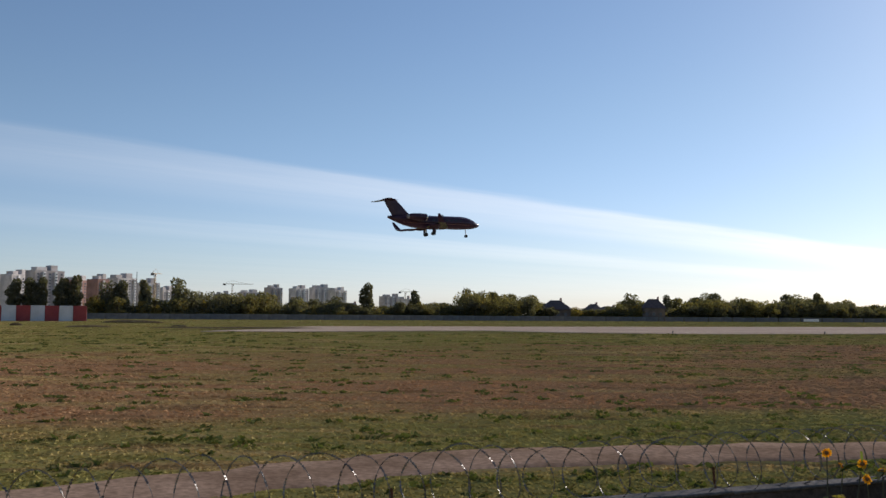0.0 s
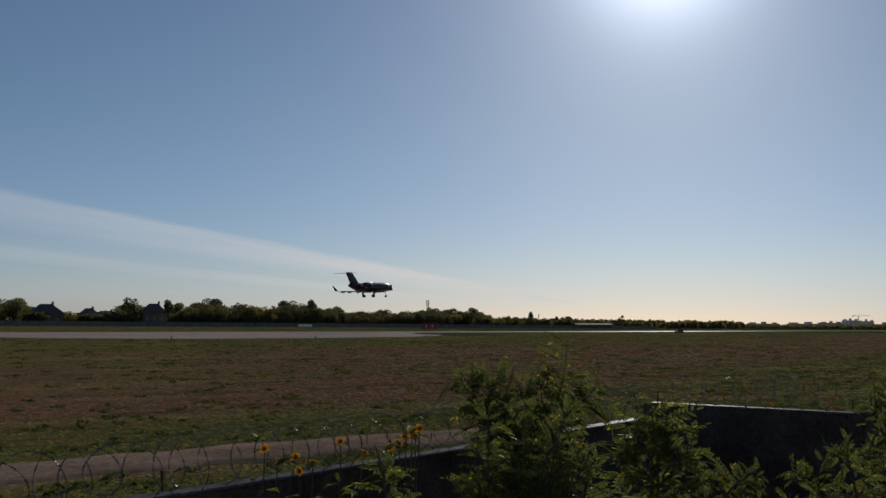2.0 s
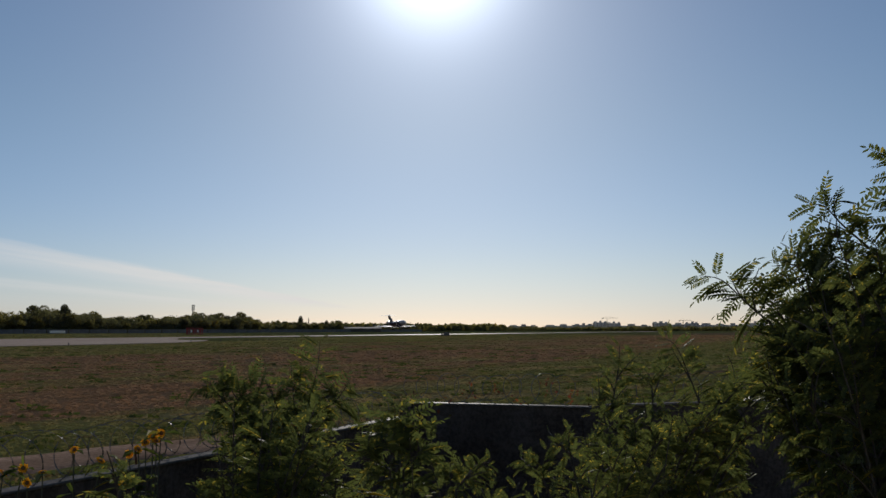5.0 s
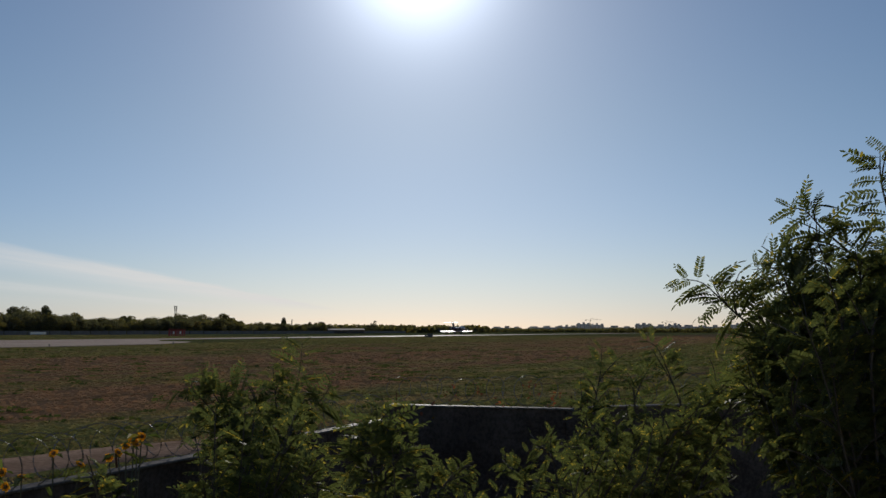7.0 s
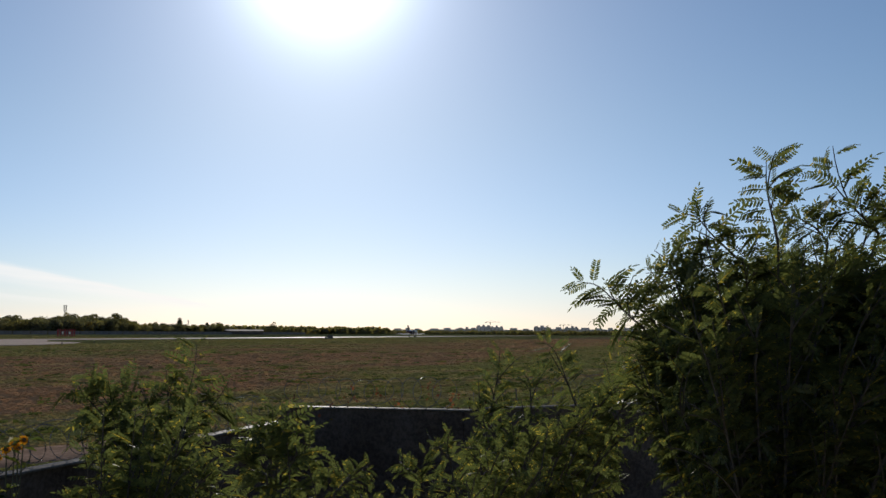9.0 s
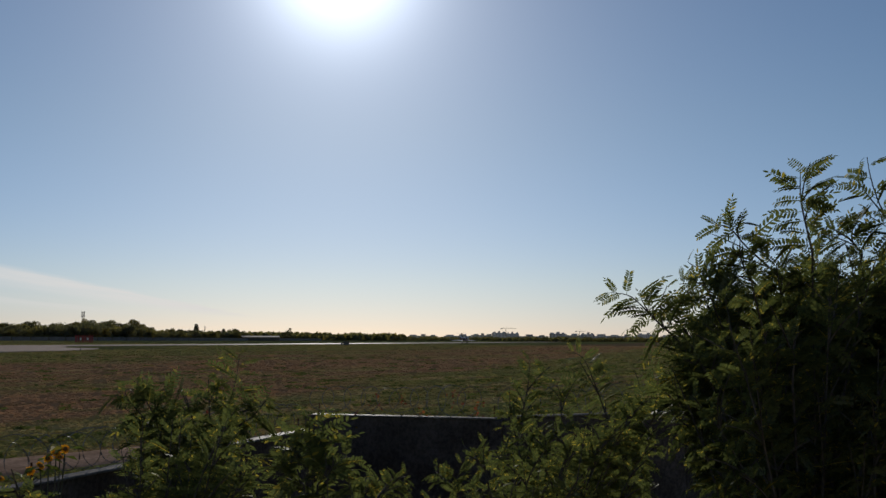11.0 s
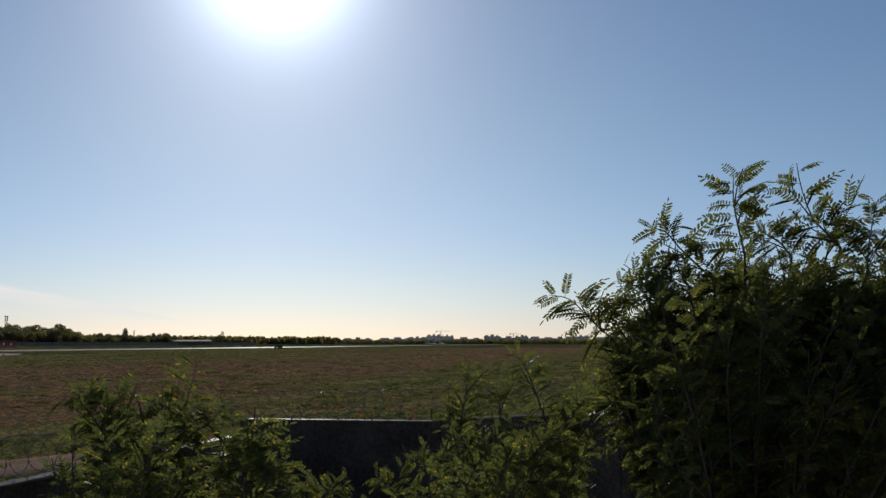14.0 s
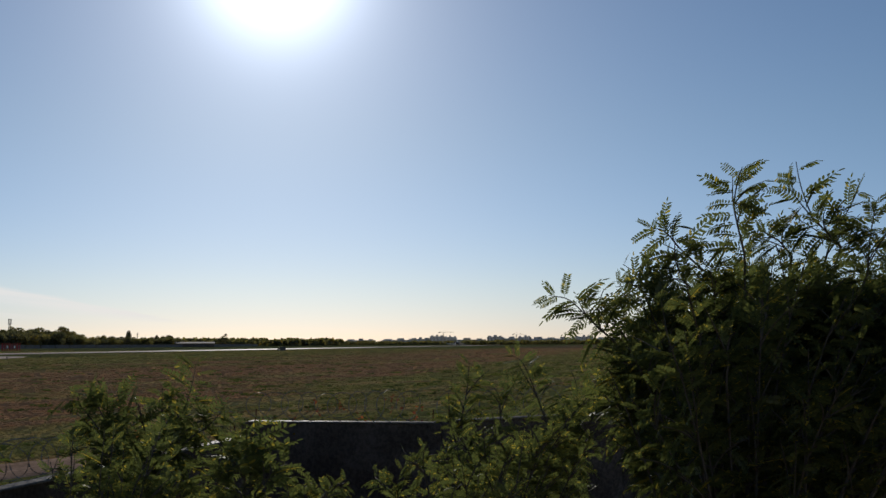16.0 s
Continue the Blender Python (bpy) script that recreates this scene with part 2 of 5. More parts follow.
def hexes(name, polys, material):
    """One mesh out of many six-cornered leaves: polys is an array (n, 6, 3)."""
    n = len(polys)
    me = bpy.data.meshes.new(name)
    me.vertices.add(n * 6), me.loops.add(n * 6), me.polygons.add(n)
    me.vertices.foreach_set("co", np.ascontiguousarray(polys, dtype=np.float32).ravel())
    me.loops.foreach_set("vertex_index", np.arange(n * 6, dtype=np.int32))
    me.polygons.foreach_set("loop_start", np.arange(0, n * 6, 6, dtype=np.int32))
    me.update(calc_edges=True)
    me.materials.append(material)
    return me


def polar(az, el, d):
    """A place by bearing, elevation and distance from the start."""
    a, e = radians(az), radians(el)
    return Vector((math.sin(a) * math.cos(e) * d, math.cos(a) * math.cos(e) * d, EYE_Z + math.sin(e) * d))


def step(v, lo, hi):
    t = np.clip((v - lo) / (hi - lo), 0, 1)
    return t * t * (3 - 2 * t)


def ground_z(x, y):
    """The lie of the land: flat by the wall, a little higher at the runway, rising behind it."""
    d = -math.cos(RW) * x + math.sin(RW) * y
    bumps = 0.05 * np.sin(x * 0.21 + 1.3 * np.sin(y * 0.11)) * np.sin(y * 0.17 + 0.6) * step(d, 22, 50) * (1 - step(d, 95, 108))
    return 0.4 * step(d, 22, 100) + 1.1 * step(d, 193, 290) + bumps


def on_runway(s, d, z=None):
    p = ALONG * s + ACROSS * d
    return Vector((p.x, p.y, float(ground_z(p.x, p.y)) if z is None else z))


# ---------------------------------------------------------------- ground
def make_ground():
    """One sheet, fine near the wall and coarse towards the horizon, in the runway's own directions."""
    def ticks(dense, limit, first, grow):
        v, w, out = dense, first, []
        while v < limit:
            out.append(v)
            v, w = v + w, w * grow
        return out + [limit]
    s = [-a for a in reversed(ticks(40, 4200, 1.5, 1.12))] + list(np.arange(-39, 60, 1.0)) + ticks(60, 4200, 1.5, 1.06)
    d = [-a for a in reversed(ticks(10, 4200, 2.0, 1.3))] + list(np.arange(-9, 60, 1.0)) + list(np.arange(60, 300, 3.0)) + ticks(300, 4200, 6.0, 1.2)
    S, D = np.meshgrid(np.array(s), np.array(d))
    X, Y = ALONG.x * S + ACROSS.x * D, ALONG.y * S + ACROSS.y * D
    Z = ground_z(X, Y)
    verts = np.stack([X, Y, Z], -1).reshape(-1, 3).tolist()
    w = len(s)
    faces = [(j * w + i, j * w + i + 1, (j + 1) * w + i + 1, (j + 1) * w + i) for j in range(len(d) - 1) for i in range(w - 1)]
    me = bpy.data.meshes.new("ground")
    me.from_pydata(verts, [], faces)
    for p in me.polygons:
        p.use_smooth = True
    me.materials.append(M_FIELD)
    tagged(new("ground", me), "wide flat field of dry brown and green autumn grass", "field", kind="structure")


def slab(name, outline, z_up, material, label, category):
    """A paved sheet laid just above the ground, with its thickness."""
    bm = bmesh.new()
    top = [bm.verts.new(on_runway(s, d) + Vector((0, 0, z_up))) for s, d in outline]
    f = bm.faces.new(top)
    r = bmesh.ops.extrude_face_region(bm, geom=[f])
    bmesh.ops.translate(bm, vec=(0, 0, -0.25), verts=[v for v in r["geom"] if isinstance(v, bmesh.types.BMVert)])
    bmesh.ops.recalc_face_normals(bm, faces=bm.faces[:])
    return tagged(part(name, bm, material), label, category, kind="structure")


make_ground()
slab("runway", [(52, 160), (1150, 160), (1150, 193), (60, 193), (48, 176)], 0.08, M_RUNWAY, "long pale grey concrete runway shining in low sun", "runway")
slab("turning_pad", [(24, 128), (36, 123), (55, 128), (68, 131), (72, 115), (80, 102), (100, 97), (131, 100), (150, 108), (167, 119), (176, 134), (207, 157), (200, 159.9), (52, 159.9), (40, 150), (30, 138)], 0.08, M_RUNWAY,
     "pale concrete pad widening the runway beside dry grass", "pavement")


def make_track():
    """The dirt track that runs along inside the fence."""
    bm = bmesh.new()
    mid = [(-30, 2.3), (-12, 9.1), (-6.5, 11.7), (-3.0, 14.2), (0, 16.2), (3.2, 16.95), (7.6, 17.7), (12, 17.8), (16, 16.3), (20, 13), (24, 8), (30, 0), (36, -9)]
    rows = []
    for i in range(len(mid) - 1):
        for k in range(6):
            t = k / 6
            p = [Vector(mid[max(0, min(len(mid) - 1, i + j))]) for j in (-1, 0, 1, 2)]
            c = 0.5 * ((2 * p[1]) + (p[2] - p[0]) * t + (2 * p[0] - 5 * p[1] + 4 * p[2] - p[3]) * t * t + (3 * p[1] - p[0] - 3 * p[2] + p[3]) * t ** 3)
            rows.append(c)
    last = []
    for i, c in enumerate(rows):
        d = (rows[min(i + 1, len(rows) - 1)] - rows[max(i - 1, 0)]).normalized()
        nrm = Vector((-d.y, d.x))
        w = 0.96 + 0.1 * math.sin(i * 1.7) + 0.08 * math.sin(i * 4.1)
        ring = []
        for k, o in enumerate((-1.15, -1.0, -0.55, 0.0, 0.55, 1.0, 1.15)):
            q = c + nrm * o * w
            dz = (-0.06, 0.015, -0.0, 0.03, -0.0, 0.015, -0.06)[k]
            ring.append(bm.verts.new((q.x, q.y, float(ground_z(q.x, q.y)) + 0.02 + dz)))
        if last:
            for a, b, e, f in zip(last, last[1:], ring[1:], ring):
                bm.faces.new((a, f, e, b))
        last = ring
    bmesh.ops.recalc_face_normals(bm, faces=bm.faces[:])
    tagged(part("road", bm, M_TRACK, smooth=True), "narrow dusty dirt track with worn wheel ruts", "track", kind="structure")


make_track()


# ---------------------------------------------------------------- fence by the camera
def fence_run(a, b, top, name_label):
    """A run of concrete fence: slabs, posts and a coping, from a to b (x, y), with its top at that height."""
    a, b = Vector((*a, 0)), Vector((*b, 0))
    length, yaw = (b - a).length, math.atan2((b - a).y, (b - a).x)
    fence = thing("concrete_fence", pose(a.x, a.y, 0, 0, 0, math.degrees(yaw)), name_label, "fence", "concrete fence runs")
    count = max(1, round(length / 2.0))
    w = length / count
    for i in range(count):
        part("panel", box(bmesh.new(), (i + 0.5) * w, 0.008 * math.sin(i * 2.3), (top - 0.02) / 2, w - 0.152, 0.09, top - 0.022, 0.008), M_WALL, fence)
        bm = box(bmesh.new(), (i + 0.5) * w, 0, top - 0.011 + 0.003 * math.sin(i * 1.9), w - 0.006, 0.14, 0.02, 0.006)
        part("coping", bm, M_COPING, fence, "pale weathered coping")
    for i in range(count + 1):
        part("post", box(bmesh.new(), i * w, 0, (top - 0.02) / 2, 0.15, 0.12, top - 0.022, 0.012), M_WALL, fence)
    return fence


NEAR, FAR = 1.425, 1.575
RUNS = [((-7.8, 1.83), (7.15, 7.9), NEAR), ((7.32, 8.0), (8.28, 6.15), FAR), ((8.36, 6.05), (14.6, 2.9), FAR + 0.02)]
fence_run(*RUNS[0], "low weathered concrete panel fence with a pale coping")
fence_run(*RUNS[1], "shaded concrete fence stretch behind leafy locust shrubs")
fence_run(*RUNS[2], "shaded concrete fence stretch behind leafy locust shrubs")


def razor_wire(a, b, top, seed, wire=0.0016, slant=-0.06, radius=0.16, pitch=0.19):
    """Concertina wire along the top of a fence run: barbed loops that lean to and fro, so that they cross."""
    rng = random.Random(seed)
    a, b = Vector((*a, 0)), Vector((*b, 0))
    length, yaw = (b - a).length, math.atan2((b - a).y, (b - a).x)
    coil = thing("razor_wire", pose(a.x, a.y, top, 0, 0, math.degrees(yaw)), "loose coil of galvanised razor wire along the fence top", "razor wire", "razor wire coils")
    turns, per = int(length / pitch), 42
    bm, pts = bmesh.new(), []
    jig = [(rng.uniform(-0.035, 0.035), rng.uniform(0.8, 1.14), rng.uniform(-0.06, 0.06)) for _ in range(turns + 2)]
    for i in range(turns * per):
        k, f = divmod(i, per)
        f /= per
        dx, sc, dz = [u + (v - u) * f for u, v in zip(jig[k], jig[k + 1])]
        ang = f * math.tau
        lean = slant + 0.035 * math.sin(k * 1.7)
        pts.append(Vector(((k + f) * pitch + dx + lean * math.sin(ang), 0.05 + radius * sc * math.sin(ang), radius * (0.96 + dz) - radius * sc * math.cos(ang))))
    tube(bm, pts, wire, 4, False)
    for i in range(1, len(pts) - 1):
        d = (pts[i + 1] - pts[i - 1]).normalized()
        o = d.orthogonal().normalized()
        o.rotate(Matrix.Rotation(rng.uniform(0, math.tau), 3, d))
        p = pts[i]
        for sgn in (-1, 1):
            bm.faces.new([bm.verts.new(q) for q in (p + o * 0.002, p + d * 0.011 * sgn + o * 0.008, p + d * 0.011 * sgn - o * 0.008, p - o * 0.002)])
    part("strand", bm, M_WIRE, coil)
    for i in range(int(length / 2.0) + 1):
        part("bracket", tube(bmesh.new(), [(i * 2.0 + 0.05, 0.05, -0.04), (i * 2.0 + 0.05, 0.07, 0.12)], 0.008, 5), M_RUST, coil, "rusted steel bracket")


for i, (a, b, t) in enumerate(RUNS):
    razor_wire(a, b, t, 11 + i, 0.0016 if i == 0 else 0.003, (-0.06, 0.13, -0.06)[i])


# ---------------------------------------------------------------- far fence and trees
def far_fence():
    fence = thing("perimeter_fence", Matrix.Identity(4), "long pale bluish concrete fence beyond the runway", "fence")
    bm = box(bmesh.new(), 0, 0, 0, 5.995, 0.15, 1.8, 0.004)
    me = bpy.data.meshes.new("panel")
    bm.to_mesh(me)
    bm.free()
    me.materials.append(M_FARWALL)
    for i in range(170):
        s = -330 + i * 6.0
        p = on_runway(s, 290 + 0.25 * math.sin(i * 3.1))
        piece("panel", me, fence, pose(p.x, p.y, p.z + 0.8 + 0.012 * math.sin(i * 1.3), 0, 0, 90 - math.degrees(RW)))


far_fence()


def crown_polys(rng, blobs, per_area, size):
    """Leaf clumps on and in a set of blobs (centre, radii)."""
    out = []
    for c, r in blobs:
        n = max(20, int(per_area * (r[0] * r[1] + r[1] * r[2] + r[0] * r[2]) / 3))
        v = rng.normal(size=(n, 3))
        v /= np.linalg.norm(v, axis=1)[:, None]
        rad = rng.uniform(0.55, 1.08, size=(n, 1)) ** 0.6
        p = v * rad * np.array(r) + np.array(c)
        t1 = rng.normal(size=(n, 3))
        t1 /= np.linalg.norm(t1, axis=1)[:, None]
        t2 = np.cross(t1, v + rng.normal(size=(n, 3)) * 0.5)
        t2 /= np.linalg.norm(t2, axis=1)[:, None]
        s = size * rng.uniform(0.5, 1.3, size=(n, 1))
        ang = np.arange(6) * math.pi / 3
        k = rng.uniform(0.6, 1.15, size=(n, 6))
        out.append(p[:, None, :] + (t1[:, None, :] * (np.cos(ang) * k)[..., None] + t2[:, None, :] * (np.sin(ang) * k)[..., None] * 0.75) * s[:, None, :])
    return np.concatenate(out)


def far_tree(seed, height, width, shape, material, label):
    """A tree of the far row: tapered trunk, limbs, and a crown of leaf clumps with gaps."""
    rng = np.random.default_rng(seed)
    tree = thing("tree", Matrix.Identity(4), label, "tree", "trees beyond the runway")
    blobs, bm = [], bmesh.new()
    tube(bm, [(0, 0, -0.3), (0.05, 0, height * 0.3), (0, 0.08, height * 0.62), (0.1, 0, height * 0.84)], [0.028 * height, 0.022 * height, 0.012 * height, 0.004 * height], 6)
    if shape == "poplar":
        for k in range(7):
            h = 0.16 + 0.74 * k / 6
            r = width * 0.5 * math.sqrt(max(0.12, 1 - ((h - 0.52) / 0.5) ** 2))
            blobs.append(((rng.uniform(-.12, .12) * width, rng.uniform(-.12, .12) * width, h * height), (r, r, height * 0.12)))
    else:
        for k in range(13):
            a, h = rng.uniform(0, math.tau), rng.uniform(0.22, 0.9)
            reach = width * 0.5 * math.sqrt(max(0.05, 1 - ((h - 0.5) / 0.52) ** 2)) * rng.uniform(0.35, 0.85)
            r = width * rng.uniform(0.13, 0.24)
            c = (math.cos(a) * reach, math.sin(a) * reach, h * height)
            blobs.append((c, (r, r, r * rng.uniform(0.7, 1.0))))
            tube(bm, [(0, 0, height * min(0.5, h * 0.5)), (c[0] * 0.5, c[1] * 0.5, height * h * 0.85), c], [0.01 * height, 0.007 * height, 0.002 * height], 4)
        blobs.append(((0, 0, height * 0.55), (width * 0.3, width * 0.3, height * 0.3)))
    part("trunk", bm, M_BARK, tree)
    crown = new("crown", hexes("crown", crown_polys(rng, blobs, 190 if shape == "poplar" else 80, 0.27), material))
    crown.parent = tree
    return tree


# the outline of the far trees: bearing and elevation of their tops
OUTLINE = ((-27, .5), (-20.8, .5), (-20.2, 1.4), (-19.2, 1.6), (-18.5, 1.0), (-17, 1.0), (-16.4, 1.2), (-15, 1.55), (-13, 1.7), (-11, 1.68), (-10.4, 1.5), (-10, .95), (-8.6, 1.25), (-7.6, 1.0), (-6.4, 1.2),
           (-5.6, .75), (-4, .8), (-2.5, .95), (-1, 1.0), (0, 1.05), (.6, .8), (1, 1.4), (1.7, 1.85), (2.5, 1.4), (4.1, 1.58), (5.3, 1.45), (6, 1.0), (6.4, .7), (7.7, .66), (9.5, .6), (10.4, .8), (11.2, 1.44), (11.8, 1.2))
OUTLINE += ((12.1, .72), (12.9, .75), (13.5, .95), (14, 1.15), (15.6, 1.43), (17.1, 1.26), (18.1, 1.15), (18.6, 1.28), (19.5, 1.22), (20.5, 1.4), (22.1, 1.3), (23.3, 1.05), (24, .85), (25.2, .94), (26.7, .9), (27.9, 1.0),
            (29.6, 1.06), (30.5, .92), (31.4, 1.05), (32.1, .66), (33.3, .57), (34.3, .5), (36.4, .5), (37.2, .6), (37.9, .3), (40, .25))


def outline_height(p):
    """How tall a tree at p stands to reach the outline."""
    el = np.interp(math.degrees(math.atan2(p.x, p.y)), [a for a, _ in OUTLINE], [e for _, e in OUTLINE])
    return max(2.2, EYE_Z + math.hypot(p.x, p.y) * math.tan(radians(el)) - p.z)


def tree_row():
    rng = random.Random(5)
    kinds = []
    for i in range(12):
        mat, lab = ((M_FAR_GREEN, "broad dark green tree in the far row"), (M_FAR_OLIVE, "broad olive green tree in the far row"), (M_FAR_GREEN, "broad dark green tree in the far row"),
                    (M_FAR_GOLD, "smaller tree turned golden yellow in the far row"))[i % 4]
        h = (9.4, 8.6, 10.2, 6.0)[i % 4]
        kinds.append((i % 4, h, far_tree(100 + i, h, h * (0.76 + 0.15 * (i % 3)), "broad", mat, lab)))
    poplars = [(0, 10.6, far_tree(200 + i, 10.6, 3.7 + 0.4 * i, "poplar", M_FAR_GREEN, "tall narrow dark poplar in the far row")) for i in range(3)]
    used = set()

    def plant(kind, p, height):
        _, own, ob = kind
        k = height / own
        wide = k ** 0.6
        m = pose(p.x, p.y, p.z, 0, 0, rng.uniform(0, 360)) @ Matrix.Diagonal((wide, wide, k, 1))
        if ob.name in used:
            ob = copy_thing(ob, m)
        used.add(ob.name)
        ob.matrix_basis = m

    s = -232.0
    while s < 600:
        for lane, dist in enumerate((296, 305)):
            p = on_runway(s + rng.uniform(-2.5, 2.5), dist + rng.uniform(-2, 3))
            tall = outline_height(p)
            h = tall * (rng.uniform(0.5, 0.88) if lane == 0 and tall > 6.2 else rng.uniform(0.84, 1.07))
            gold = h < 8 and rng.random() < (0.4 if s < 60 else 0.1)
            plant(rng.choice([k for k in kinds if (k[0] == 3) == gold]), p, h)
        s += rng.uniform(5.2, 7.4)
    for az, el in ((-24.43, 2.0), (-23.62, 2.05), (-23.08, 2.1), (-22.0, 2.1), (-21.35, 2.25), (-18.8, 2.0), (-17.56, 2.05), (-4.6, 2.03), (-1.69, 1.62), (13.32, 1.4), (21.6, 1.48), (34.85, 0.86), (36.4, 0.6)):
        a = radians(az)
        t = 302 / math.cos(RW - a - math.pi / 2)
        p = at_bearing(az, t)
        plant(rng.choice(poplars), p, EYE_Z + t * math.tan(radians(el)) - p.z)
    for az, el in ((12.3, 0.7), (12.8, 0.62), (6.5, 0.66), (7.0, 0.6), (8.9, 0.55), (9.7, 0.52), (-1.2, 0.8)):
        t = 297 / math.cos(RW - radians(az) - math.pi / 2)
        p = at_bearing(az, t)
        plant(kinds[1], p, EYE_Z + t * math.tan(radians(el)) - p.z)
    for az, el in ((-19.6, 1.92), (-15.67, 2.16), (-6.4, 1.22), (11.26, 1.46)):
        a = radians(az)
        t = 303 / math.cos(RW - a - math.pi / 2)
        p = at_bearing(az, t)
        plant(kinds[0], p, EYE_Z + t * math.tan(radians(el)) - p.z)


def at_bearing(az, d):
    a = radians(az)
    x, y = math.sin(a) * d, math.cos(a) * d
    return Vector((x, y, float(ground_z(np.array(x), np.array(y)))))


tree_row()


def lone_tree():
    """A round tree that stands alone beyond the shed."""
    p = at_bearing(40.1, 720)
    far_tree(300, 9.8, 8.6, "broad", M_FAR_GREEN, "round lone tree beside a long low shed").matrix_basis = pose(p.x, p.y, p.z - 0.4)


def undergrowth():
    """The unbroken scrub between the far trees."""
    rng = np.random.default_rng(41)
    polys, gold, s = [], [], -235.0
    while s < 585:
        for d in (299, 306):
            p = on_runway(s + rng.uniform(-1.5, 1.5), d)
            h = outline_height(p) * rng.uniform(0.58, 0.88)
            (gold if rng.random() < 0.35 else polys).append(crown_polys(rng, [((p.x, p.y, p.z + h * 0.45), (h * 0.62, h * 0.62, h * 0.58)), ((p.x + rng.normal() * h * 0.3, p.y + rng.normal() * h * 0.3, p.z + h * 0.75), (h * 0.3, h * 0.3, h * 0.32))], 44, 0.3))
        s += 3.0
    tagged(new("undergrowth", hexes("undergrowth", np.concatenate(polys), M_FAR_GREEN)), "dark unbroken scrub between the far trees", "bushes", kind="stuff")
    tagged(new("undergrowth", hexes("undergrowth", np.concatenate(gold), M_FAR_OLIVE)), "olive autumn scrub between the far trees", "bushes", kind="stuff")


undergrowth()


# ---------------------------------------------------------------- beyond the runway: houses, blocks, masts
M_ROOF = surface("dark_roof_tiles", by_object((0.06, 0.045, 0.045), (0.1, 0.07, 0.065), 1.0), 0.8)
M_PLASTER = surface("house_plaster", by_object((0.1, 0.08, 0.07), (0.15, 0.125, 0.11), 0.5), 0.9)
M_BLOCK = surface("apartment_panels", by_object((0.4, 0.36, 0.35), (0.6, 0.56, 0.53), 0.12), 0.9)
M_BLOCKRED = surface("brick_red_panels", by_object((0.3, 0.17, 0.14), (0.38, 0.22, 0.18), 0.12), 0.9)
M_PANE = surface("far_window_glass", by_object((0.07, 0.08, 0.1), (0.15, 0.16, 0.18)), 0.2)
M_WHITE = surface("white_paint", mottled((0.7, 0.7, 0.7), (0.8, 0.8, 0.8), 0.4, 6.0, 0.15), 0.6)
M_SCREEN = surface("chalky_white_paint", mottled((0.5, 0.51, 0.53), (0.6, 0.6, 0.62), 0.4, 6.0, 0.15), 0.8)
M_RED = surface("red_paint", mottled((0.24, 0.03, 0.035), (0.3, 0.045, 0.045), 0.4, 6.0, 0.2), 0.7)
M_STEEL = matt("grey_steel", mottled((0.07, 0.07, 0.075), (0.11, 0.11, 0.115), 0.6, 8.0), gloss=0.03)
M_CRANE = surface("crane_paint", mottled((0.3, 0.22, 0.12), (0.36, 0.27, 0.15), 0.6, 8.0), 0.6)


def house(az, d, w, h, roof_h, depth, turn, storeys=1):
    p = at_bearing(az, d)
    ob = thing("house", pose(p.x, p.y, p.z, 0, 0, -az + turn), "house with a dark hipped roof among the trees", "house", "houses beyond the fence")
    part("wall", box(bmesh.new(), 0, 0, h / 2, w, depth, h, 0.05), M_PLASTER, ob)
    bm = bmesh.new()
    v = [bm.verts.new(c) for c in ((-w * 0.56, -depth * 0.58, h), (w * 0.56, -depth * 0.58, h), (w * 0.56, depth * 0.58, h), (-w * 0.56, depth * 0.58, h), (-w * 0.2, 0, h + roof_h), (w * 0.2, 0, h + roof_h))]
    for f in ((0, 1, 5, 4), (1, 2, 5), (2, 3, 4, 5), (3, 0, 4), (3, 2, 1, 0)):
        bm.faces.new([v[k] for k in f])
    roof = part("roof", bm, M_ROOF, ob)
    part("chimney", box(bmesh.new(), w * 0.22, 0, h + roof_h * 0.9, 0.7, 0.7, roof_h * 0.7, 0.05), M_BLOCKRED, roof)
    for k in range(3):
        win = part("window", box(bmesh.new(), (k - 1) * w * 0.3, -depth / 2 - 0.02, h * 0.55, 1.2, 0.1, 1.4, 0.02), M_PLASTER, ob)
        part("pane", box(bmesh.new(), (k - 1) * w * 0.3, -depth / 2 - 0.06, h * 0.55, 0.95, 0.08, 1.15), M_PANE, win)


for spec in ((6.75, 352, 9.5, 4.2, 3.4, 9, 12), (-1.0, 345, 7, 3.6, 2.2, 8, -14), (9.0, 372, 6, 4.0, 2.6, 7, 20), (9.9, 380, 9, 3.8, 2.0, 8, -8), (12.5, 372, 8.5, 5.0, 3.6, 8, 5), (-5.6, 340, 7, 3.8, 2.2, 7, 10), (0.7, 380, 5, 3.6, 2.0, 6, 8)):
    house(*spec)


